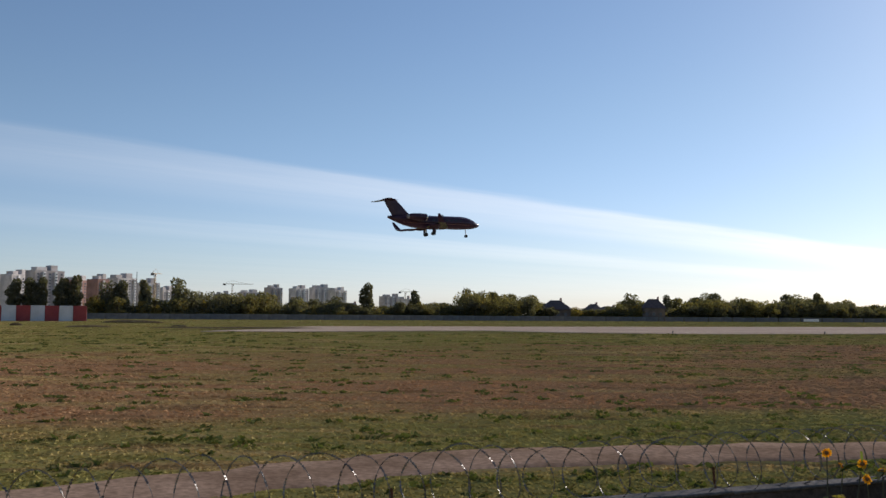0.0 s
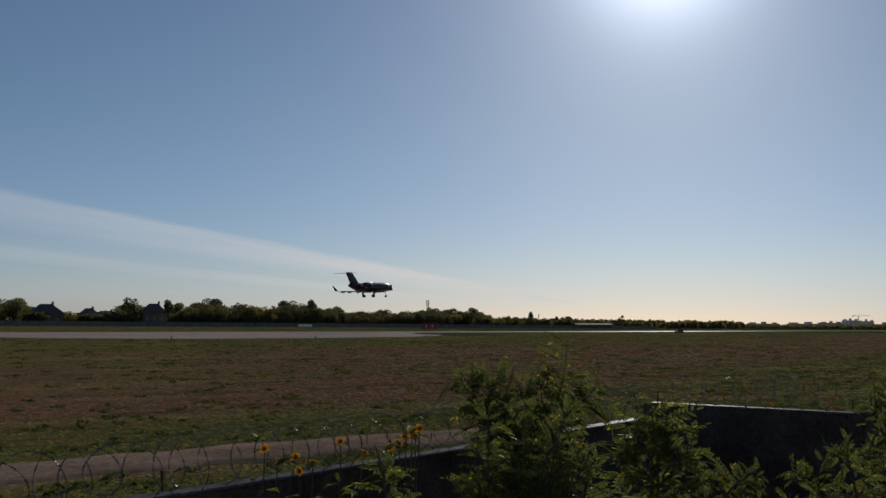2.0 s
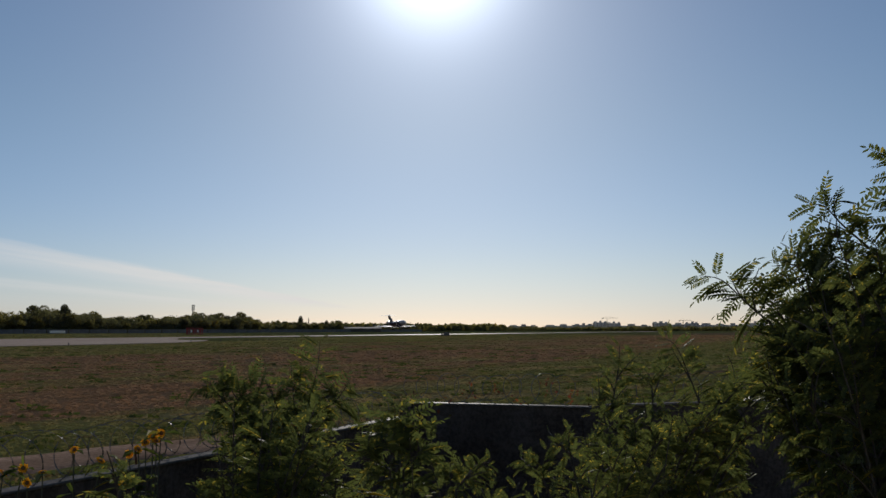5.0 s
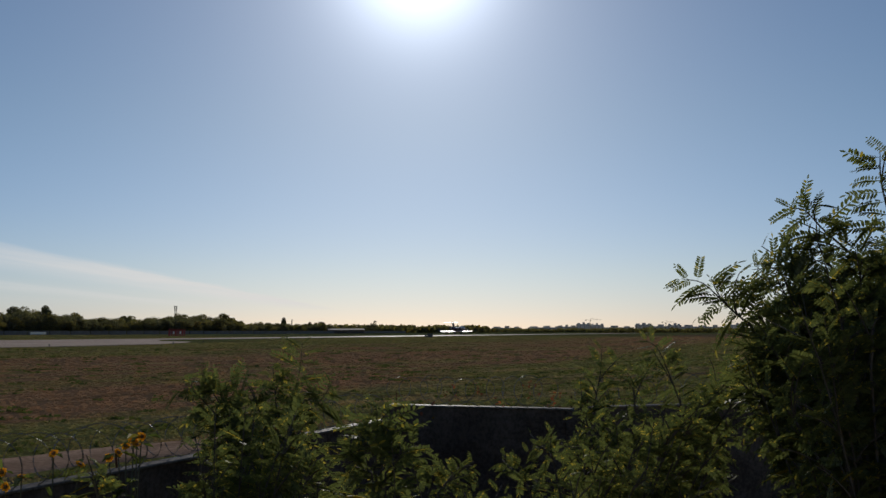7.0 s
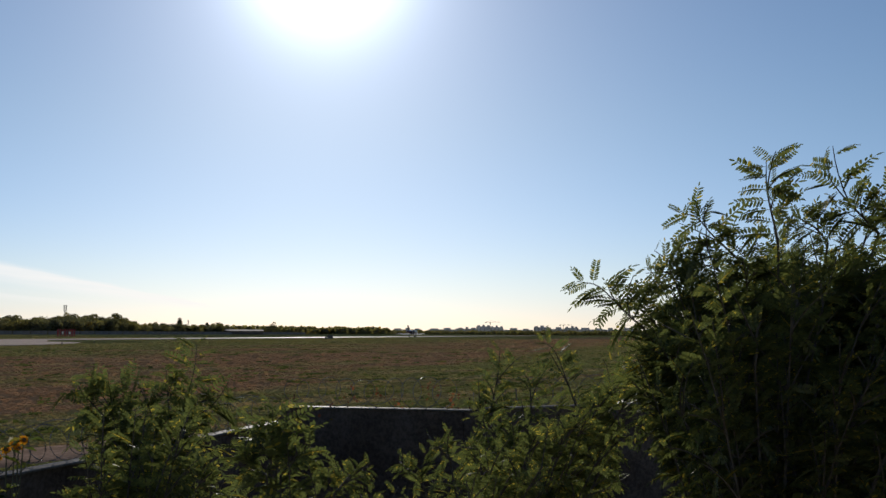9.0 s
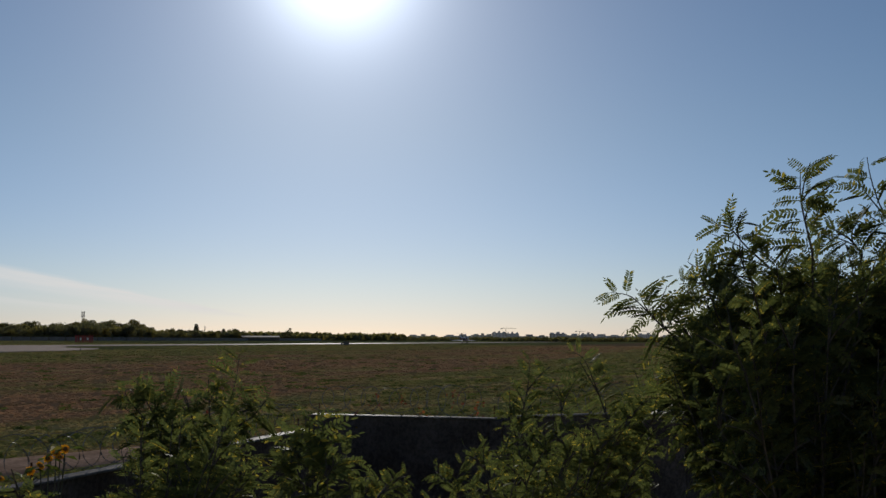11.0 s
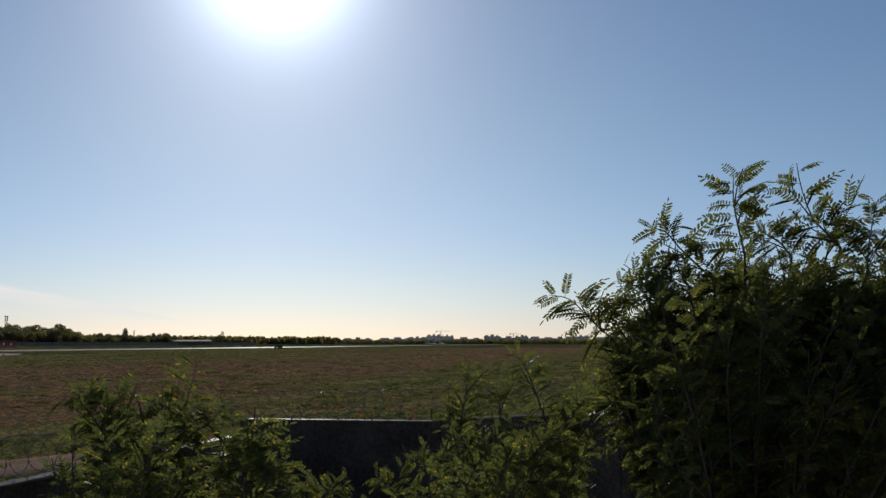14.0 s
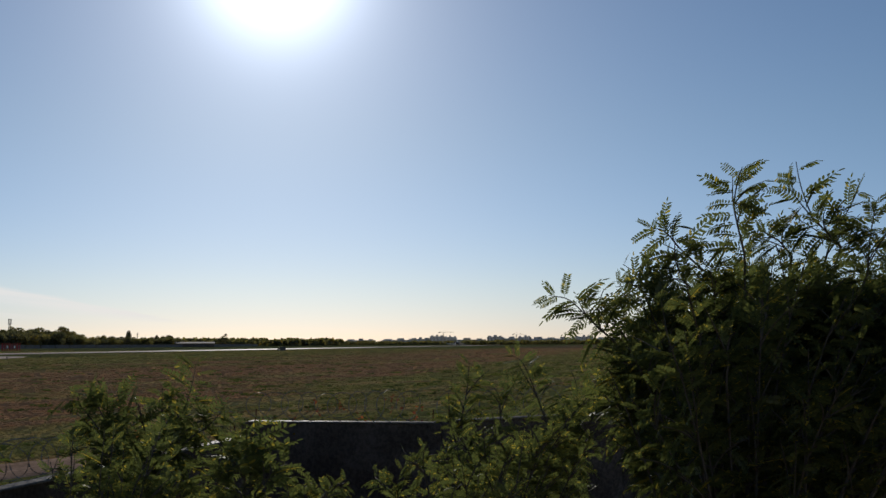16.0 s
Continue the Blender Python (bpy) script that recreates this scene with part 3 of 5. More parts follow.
def block(az, d, w, h, turn, red=False, label="pale apartment block with rows of windows and loggias", steps=2):
    """A tower block: body with a stepped roofline, storey bands of windows, loggia stacks."""
    p = at_bearing(az, d)
    ob = thing("apartment_building", pose(p.x, p.y, 0, 0, 0, -az + turn), label, "apartment block", "distant apartment blocks")
    part("wall", box(bmesh.new(), 0, 0, h / 2, w, 16, h, 0.1), M_BLOCKRED if red else M_BLOCK, ob)
    rng = random.Random(int(az * 100) + int(d))
    for k in range(steps):
        x = (k + 0.5) / steps * w - w / 2 + rng.uniform(-2, 2)
        part("roof_block", box(bmesh.new(), x, 0, h + 1.6 + k % 2, w / steps * rng.uniform(0.35, 0.7), 9, 3.4 + 2 * (k % 2), 0.1), M_BLOCK, ob)
    bays = max(3, int(w / 5.5))
    for k in range(bays):
        x = (k + 0.5) / bays * w - w / 2
        if k % 2:
            part("loggia", box(bmesh.new(), x, -8.3, h * 0.5, 2.6, 1.2, h * 0.94, 0.05), M_WHITE if not red else M_BLOCK, ob)
    me = None
    for fl in range(int(h / 3) - 1):
        for k in range(bays):
            x = (k + 0.5) / bays * w - w / 2
            if me is None:
                bm = box(bmesh.new(), 0, 0, 0, 1.9, 0.3, 1.5)
                me = bpy.data.meshes.new("window")
                bm.to_mesh(me)
                bm.free()
                me.materials.append(M_PANE)
            piece("window", me, ob, pose(x, -8.95 if k % 2 else -8.1, fl * 3 + 3.4))


for spec in ((-26.2, 1000, 34, 42, 38), (-24.3, 1060, 30, 44, 44), (-22.9, 1000, 32, 46, 34), (-21.2, 1080, 24, 40, 46, True), (-20.1, 980, 14, 38, 40, True), (-18.8, 1050, 26, 42, 42),
             (-17.4, 1120, 22, 40, 36), (-16.4, 1200, 24, 34, 46), (-13.2, 1700, 28, 42, 6), (-10.2, 1500, 24, 48, 40), (-8.7, 1500, 28, 47, 44), (-7.4, 1540, 34, 50, 36), (-6.4, 1480, 26, 44, 46),
             (-11.6, 1800, 40, 48, 38), (-3.2, 1700, 40, 40, 40), (-2.3, 1600, 20, 34, -10)):
    block(*spec)
for az, w, h in ((46.5, 60, 17), (48.2, 90, 15), (50.6, 120, 16), (51.8, 60, 18), (52.8, 46, 26), (53.6, 40, 24), (54.6, 120, 15), (56.3, 50, 24), (57.3, 90, 18), (58.1, 40, 22), (58.9, 120, 17), (60.4, 100, 16), (61.6, 60, 22),
                 (63.5, 120, 16), (66.0, 120, 18), (69.5, 110, 17), (73.0, 120, 18), (77.0, 120, 17)):
    block(az, 2900 + 60 * (az % 3), w, h, (az * 7 % 20) - 10, label="hazy bluish apartment block on the far horizon", steps=3)


def crane(az, d, h, arm, turn):
    p = at_bearing(az, d)
    ob = thing("tower_crane", pose(p.x, p.y, 0, 0, 0, -az + turn), "slender tower crane over the blocks", "crane", "tower cranes")
    bm = bmesh.new()
    for sx in (-0.8, 0.8):
        for sy in (-0.8, 0.8):
            tube(bm, [(sx, sy, 0), (sx, sy, h)], 0.22, 4)
    for k in range(int(h / 4)):
        tube(bm, [(-0.8, -0.8, k * 4), (0.8, -0.8, k * 4 + 4)], 0.15, 4)
    part("mast", bm, M_CRANE, ob)
    bm = bmesh.new()
    tube(bm, [(-arm * 0.3, 0, h), (arm * 0.7, 0, h)], 0.5, 4)
    tube(bm, [(-arm * 0.3, 0, h), (0, 0, h + 5), (arm * 0.55, 0, h)], 0.18, 4)
    part("jib", bm, M_CRANE, ob)
    part("counterweight", box(bmesh.new(), -arm * 0.27, 0, h - 1.2, 4, 2, 2.6, 0.1), M_STEEL, ob)
    part("cab", box(bmesh.new(), 1.5, 0, h - 1.5, 1.8, 1.6, 2.4, 0.1), M_WHITE, ob)


crane(-12.6, 1500, 53, 46, 10)
crane(-2.3, 1600, 46, 34, -12)
crane(-17.0, 1100, 50, 20, 60)
crane(53.2, 2900, 38, 50, 20)
crane(57.6, 2900, 30, 40, -20)
crane(61.0, 2900, 30, 40, 10)


def lattice_mast(az, d, h, platform):
    p = at_bearing(az, d)
    ob = thing("radio_mast", pose(p.x, p.y, p.z, 0, 0, -az), "dark steel mast rising above the trees", "mast", "masts")
    bm = bmesh.new()
    w = 0.42 if platform else 0.25
    for sx in (-w, w):
        for sy in (-w, w):
            tube(bm, [(sx, sy, 0), (sx, sy, h)], 0.17, 4)
    for k in range(int(h / 1.5)):
        tube(bm, [(-w, -w, k * 1.5), (w, -w, k * 1.5 + 1.5)], 0.07, 4)
        tube(bm, [(w, w, k * 1.5), (-w, w, k * 1.5 + 1.5)], 0.07, 4)
    part("mast", bm, M_STEEL, ob)
    if platform:
        for z in (h - 2.6, h - 0.2):
            part("platform", box(bmesh.new(), 0, 0, z, 1.9, 1.9, 0.3, 0.05), M_STEEL, ob)
        for sx in (-0.55, 0.7):
            part("aerial", tube(bmesh.new(), [(sx, 0, h - 2.4), (sx, 0, h + 0.2)], 0.16, 6), M_STEEL, ob)


lattice_mast(28.58, 560, 15.8, True)
lattice_mast(35.3, 640, 9.4, False)
lattice_mast(36.9, 680, 8.5, False)
lattice_mast(-18.0, 900, 41.0, False)


def striped_barrier():
    """The long red and white striped screen at the end of the runway."""
    a, b = at_bearing(-32.4, 250), at_bearing(-20.66, 250)
    d = b - a
    ob = thing("striped_barrier", pose(a.x, a.y, a.z - 0.1, 0, 0, math.degrees(math.atan2(d.y, d.x))), "long low screen of red and white squares on the grass", "barrier")
    n = 16
    w = d.length / n
    for k in range(n):
        part("panel", box(bmesh.new(), (k + 0.5) * w, 0, 1.95, w - 0.06, 0.3, 3.85, 0.05), M_SCREEN if (n - 1 - k) % 2 else M_RED, ob, "white painted panel" if (n - 1 - k) % 2 else "red painted panel")
    for k in range(n + 1):
        part("post", tube(bmesh.new(), [(k * w, 0.3, 0), (k * w, 0.3, 3.4)], 0.1, 6), M_STEEL, ob)


striped_barrier()


def marker_array(az, d):
    """The landing aid's row of red and white striped posts."""
    p = at_bearing(az, d)
    ob = thing("antenna_array", pose(p.x, p.y, p.z, 0, 0, -az), "row of red and white striped antenna posts", "antenna")
    for k in range(8):
        x = (k - 3.5) * 0.86
        for j in range(3):
            part("band", box(bmesh.new(), x, 0, 0.5 + j * 0.95, 0.42 if k % 3 else 0.6, 0.3, 0.94, 0.02), M_WHITE if j == 1 and k in (2, 5) else M_RED, ob)
    part("beam", box(bmesh.new(), 0, 0.25, 1.6, 7.2, 0.2, 0.25, 0.02), M_STEEL, ob)


marker_array(28.7, 400)


def sign_board(az, d, w, h):
    p = at_bearing(az, d)
    ob = thing("sign_board", pose(p.x, p.y, p.z, 0, 0, -az), "low white board standing in the grass", "sign")
    part("board", box(bmesh.new(), 0, 0, h * 0.62, w, 0.2, h * 0.75, 0.03), M_WHITE, ob)
    for k in range(4):
        part("leg", tube(bmesh.new(), [((k - 1.5) * w * 0.28, 0, -0.1), ((k - 1.5) * w * 0.28, 0, h * 0.3)], 0.06, 6), M_STEEL, ob)


sign_board(21.25, 400, 5.6, 1.3)


def runway_hut(az, d):
    p = at_bearing(az, d)
    ob = thing("equipment_box", pose(p.x, p.y, p.z, 0, 0, -az), "small dark equipment box beside the runway", "box")
    part("body", box(bmesh.new(), 0, 0, 0.65, 2.0, 1.4, 1.3, 0.05), M_STEEL, ob)
    part("lid", box(bmesh.new(), 0, 0, 1.36, 2.2, 1.6, 0.12, 0.03), M_STEEL, ob)
    part("side_box", box(bmesh.new(), -1.5, 0, 0.45, 0.7, 0.8, 0.9, 0.03), M_STEEL, ob)


runway_hut(43.6, 345)


def long_shed(az, d, w):
    p = at_bearing(az, d)
    ob = thing("shed", pose(p.x, p.y, p.z, 0, 0, -az + 8), "long low shed with a grey metal roof", "shed")
    part("wall", box(bmesh.new(), 0, 0, 1.2, w, 9, 2.4, 0.05), M_PLASTER, ob)
    bm = bmesh.new()
    v = [bm.verts.new(c) for c in ((-w / 2 - .4, -5, 2.35), (w / 2 + .4, -5, 2.35), (w / 2 + .4, 0, 3.3), (-w / 2 - .4, 0, 3.3), (-w / 2 - .4, 5, 2.35), (w / 2 + .4, 5, 2.35))]
    for f in ((0, 1, 2, 3), (3, 2, 5, 4), (0, 3, 4), (1, 5, 2), (0, 4, 5, 1)):
        bm.faces.new([v[k] for k in f])
    part("roof", bm, M_PLASTER, ob, "grey sheet metal roof")


long_shed(38.5, 640, 24)
lone_tree()


def edge_light(s, d):
    p = on_runway(s, d)
    ob = thing("runway_light", pose(p.x, p.y, p.z), "small dark runway edge light on a stub", "light", "runway edge lights")
    part("stub", tube(bmesh.new(), [(0, 0, 0), (0, 0, 0.3)], 0.05, 6), M_STEEL, ob)
    part("lamp", tube(bmesh.new(), [(0, 0, 0.3), (0, 0, 0.4), (0, 0, 0.46)], [0.1, 0.11, 0.04], 8), M_STEEL, ob)


for s, d in ((79, 99), (101, 94.5), (132, 97.5), (152, 105.5), (260, 158), (320, 158), (380, 158)):
    edge_light(s, d)


M_EARTH = matt("bare_earth", mottled((0.13, 0.095, 0.055), (0.2, 0.15, 0.085), 1.5, 12.0), 0.8, 6.0)


def earth_mound(az, d, length, height, seed):
    """A low heap of spoil in the grass."""
    rng = random.Random(seed)
    p = at_bearing(az, d)
    bm = bmesh.new()
    bmesh.ops.create_icosphere(bm, subdivisions=4, radius=1.0)
    for v in bm.verts:
        bump = 1 + 0.22 * noise.noise(v.co * 2.3 + Vector((seed, 0, 0))) + 0.1 * noise.noise(v.co * 7)
        v.co = Vector((v.co.x * length / 2, v.co.y * length / 5, max(v.co.z, -0.15) * height * bump))
    ob = part("earth_mound", bm, M_EARTH, smooth=True)
    ob.matrix_basis = pose(p.x, p.y, p.z, 0, 0, -az + rng.uniform(-12, 12))
    tagged(ob, "low heap of dark bare earth in the grass", "mound", "earth mounds")


for az, d, length, height in ((-18.2, 236, 14, 0.65), (-20.6, 178, 8, 0.35), (-11.5, 168, 26, 0.22), (-24.3, 205, 2.4, 0.5), (-15.6, 192, 3, 0.35), (-15.0, 172, 14, 0.2)):
    earth_mound(az, d, length, height, int(d))


# far woods that close the plain
def far_woods():
    rng = np.random.default_rng(77)
    polys = []
    for lane in range(3):
        az = 30.0
        while az < 84:
            d = (900, 1300, 2300)[lane] * rng.uniform(0.92, 1.08)
            h = (6.6, 8.6 if az < 47 else 4.6, 8.0)[lane] * rng.uniform(0.65, 1.15)
            if lane == 0 and (az > 47):
                break
            w = h * rng.uniform(0.8, 1.4)
            a = radians(az)
            c = (math.sin(a) * d, math.cos(a) * d, 1.4 + h * 0.42)
            polys.append(crown_polys(rng, [(c, (w, w, h * 0.6))], 260 / (w * h), w * 0.26))
            az += math.degrees(w * 1.1 / d)
    ob = new("far_woods", hexes("far_woods", np.concatenate(polys), M_FAR_OLIVE))
    tagged(ob, "hazy dark belt of woods along the horizon", "woods", kind="stuff")


far_woods()


# ---------------------------------------------------------------- locust shrubs by the fence
def leaf_template(rng, pairs, length, leaflet):
    """A pinnate leaf along +y: rachis, paired leaflets and an end leaflet, as six-cornered blades."""
    out = []
    shape = np.array([(0, 0), (0.28, 0.5), (0.74, 0.46), (1, 0), (0.74, -0.46), (0.28, -0.5)])
    droop = rng.uniform(0.15, 0.9) / length

    def bend(p):
        p = p.copy()
        p[:, 2] -= droop * p[:, 1] ** 2 * 0.5
        return p
    w = 0.0014
    out.append(bend(np.array([(-w, 0, 0), (-w, length * 0.5, 0), (-w * 0.4, length, 0), (w * 0.4, length, 0), (w, length * 0.5, 0), (w, 0, 0)])))
    fold = rng.uniform(-0.5, 0.3)
    for k in range(pairs + 1):
        y = length * (0.16 + 0.84 * k / pairs)
        size = leaflet * (0.72 + 0.4 * math.sin(math.pi * (0.15 + 0.75 * k / pairs))) * rng.uniform(0.9, 1.08)
        for side in ((-1, 1) if k < pairs else (0,)):
            if rng.random() < 0.04:
                continue
            a = radians(rng.uniform(56, 70)) * side if side else rng.uniform(-0.2, 0.2)
            d, n = np.array((math.sin(a), math.cos(a))), np.array((math.cos(a), -math.sin(a)))
            tilt = fold + rng.uniform(-0.15, 0.15)
            p = np.zeros((6, 3))
            flat = shape[:, :1] * size * d + shape[:, 1:] * size * 0.33 * n
            p[:, 0], p[:, 1] = flat[:, 0], y + flat[:, 1]
            p[:, 2] = shape[:, 0] * size * tilt + np.abs(shape[:, 1]) * size * 0.12
            out.append(bend(p))
    return np.stack(out)


LEAF_RNG = np.random.default_rng(3)
LEAVES = [leaf_template(LEAF_RNG, LEAF_RNG.integers(8, 11), LEAF_RNG.uniform(0.15, 0.2), LEAF_RNG.uniform(0.032, 0.038)) for _ in range(16)]


def curve(a, b, c, n):
    t = np.linspace(0, 1, n)[:, None]
    return (1 - t) ** 2 * np.array(a) + 2 * t * (1 - t) * np.array(b) + t * t * np.array(c)


def smooth_path(points, n):
    """A path that runs softly through points, n steps from each to the next."""
    P = [np.array(p, dtype=float) for p in points]
    P = [2 * P[0] - P[1]] + P + [2 * P[-1] - P[-2]]
    out = []
    for i in range(1, len(P) - 2):
        for k in range(n):
            t = k / n
            out.append(0.5 * (2 * P[i] + (P[i + 1] - P[i - 1]) * t + (2 * P[i - 1] - 5 * P[i] + 4 * P[i + 1] - P[i + 2]) * t * t + (3 * P[i] - P[i - 1] - 3 * P[i + 1] + P[i + 2]) * t ** 3))
    return np.array(out + [P[-2]])


def leaves_along(rng, path, start, gap, out, size=1.0):
    """Sets leaves in turn on both sides of a stem from a share of its length on."""
    seg = np.linalg.norm(np.diff(path, axis=0), axis=1)
    cum = np.concatenate([[0], np.cumsum(seg)])
    pos, side = cum[-1] * start, 1
    flat = np.cross(path[-1] - path[0], SUN_DIR)
    flat /= np.linalg.norm(flat) + 1e-9
    while pos < cum[-1]:
        i = min(len(seg) - 1, max(0, int(np.searchsorted(cum, pos) - 1)))
        f = (pos - cum[i]) / seg[i]
        p = path[i] * (1 - f) + path[i + 1] * f
        d = (path[i + 1] - path[i]) / seg[i]
        side = -side
        left = (cum[-1] - pos) / cum[-1]
        fwd = flat * side * 0.95 + d * (rng.uniform(0.25, 0.6) + max(0.0, 0.18 - left) * 5) + np.array((0, 0, rng.uniform(-0.1, 0.2))) + rng.normal(size=3) * 0.34
        fwd /= np.linalg.norm(fwd)
        up = np.array(SUN_DIR) + np.array((0, 0, 0.7)) + rng.normal(size=3) * 0.42
        right = np.cross(fwd, up)
        right /= np.linalg.norm(right) + 1e-9
        up = np.cross(right, fwd)
        s = size * rng.uniform(0.72, 1.08) * (0.5 + 0.5 * min(1.0, (cum[-1] - pos) / 0.12))
        T = LEAVES[rng.integers(len(LEAVES))] * s
        out.append(T @ np.stack([right, fwd, up]) + p)
        pos += gap * rng.uniform(0.7, 1.3)


def locust(name, label, category, base, shoots, tips, seed, twigs=6, twig_len=0.36, gap=0.06, size=1.0, thick=0.018):
    """A young locust: leading shoots that pass through given places (tip last), and stems arching from the foot to inner tips, with side twigs and pinnate leaves."""
    rng = np.random.default_rng(seed)
    plant = thing(name, pose(*base), label, category, "young locust growth")
    origin = np.array(base)
    bm, polys = bmesh.new(), []

    def twig(p, d, ln):
        side = rng.normal(size=3)
        side[2] = side[2] * 0.4
        side /= np.linalg.norm(side)
        end = p + (d * 0.7 + side * 0.7 + np.array((0, 0, 0.12))) * ln
        tw = curve(p, p + d * ln * 0.5 + side * ln * 0.25, end, 5)
        tube(bm, tw.tolist(), [0.005, 0.004, 0.0035, 0.003, 0.002], 4)
        leaves_along(rng, tw, 0.1, gap, polys, size)

    for shoot in shoots:
        pts = [np.array(p) - origin for p in shoot]
        foot = np.array((rng.uniform(-0.1, 0.1), rng.uniform(-0.1, 0.1), -0.05))
        low = smooth_path([foot, np.array((pts[0][0] * 0.35, pts[0][1] * 0.35, pts[0][2] * 0.62)), pts[0]], 5)
        tube(bm, low.tolist(), [max(0.006, thick * (0.62 - 0.045 * k)) for k in range(len(low))], 5)
        lead = smooth_path(pts, 5)
        m = len(lead) - 1
        tube(bm, lead.tolist(), [0.0045 * (1 - k / m) + 0.0018 for k in range(m + 1)], 5)
        leaves_along(rng, low, 0.4, gap, polys, size)
        leaves_along(rng, lead, 0.0, gap * 0.6 * min(1.0, size ** 1.5), polys, size * 1.14)
        for k in range(3):
            i = int(rng.uniform(0, 0.6) * m)
            d = lead[i + 1] - lead[i]
            twig(lead[i], d / np.linalg.norm(d), twig_len * rng.uniform(0.35, 0.6))
    for tip in tips:
        t = np.array(tip) - origin
        mid = np.array((t[0] * rng.uniform(0.1, 0.4), t[1] * rng.uniform(0.1, 0.4), t[2] * rng.uniform(0.6, 0.8))) + rng.normal(size=3) * 0.08
        foot = np.array((rng.uniform(-0.12, 0.12), rng.uniform(-0.12, 0.12), -0.05))
        path = curve(foot, mid, t, 9)
        tube(bm, path.tolist(), [thick * (1 - k / 8) ** 1.3 + 0.002 for k in range(9)], 5)
        leaves_along(rng, path, 0.55, gap, polys, size)
        for k in range(twigs):
            f = 0.34 + 0.62 * rng.random() ** 0.75
            i = int(f * 8)
            d = path[min(8, i + 1)] - path[max(0, i - 1)]
            twig(path[i], d / np.linalg.norm(d), twig_len * rng.uniform(0.5, 1.15) * (1.05 - f * 0.55))
    part("stem", bm, M_BARK, plant)
    crown = new("crown", hexes("crown", np.concatenate(polys), M_LOCUST))
    crown.parent = plant
    return plant


# the outline of the closed growth, by bearing and elevation
TOP = [(22, -10.0), (28, -8.6), (30, -5.3), (31.5, -3.9), (33.5, -3.4), (35.5, -3.0), (37, -3.4), (38.3, -4.5), (39.5, -5.8), (40.5, -6.6), (41.5, -5.6), (42.5, -5.4), (43.6, -7.4), (44.6, -9.2), (46.5, -8.9), (48.9, -8.2),
       (50.3, -7.4), (51.5, -6.5), (52.5, -5.8), (53.5, -4.2), (56, -3.8), (59, -4.1), (61, -3.0), (62, -1.8), (62.6, 0.6), (64, 2.0), (66, 3.5), (68, 4.9), (70, 5.7), (73, 6.0), (76, 5.0), (79, 5.4), (90, 6.0)]
SIDE = Vector((0.17, -0.06, 0))


def near(az, el, d):
    """A place by bearing, elevation and distance from where the camera comes to rest."""
    return polar(az, el, d) + SIDE


def top_at(az):
    return float(np.interp(az, [a for a, _ in TOP], [e for _, e in TOP]))


def fill(rng, n, az, d, drop):
    """Tips under the outline of the growth: bearing and distance ranges, how far they fall below it."""
    out = []
    for _ in range(n):
        a, r = rng.uniform(*az), rng.uniform(*d)
        p = near(a, top_at(a) - drop * rng.random() ** 1.2 - 0.7, r)
        if p.z > 0.3:
            out.append(p)
    return out


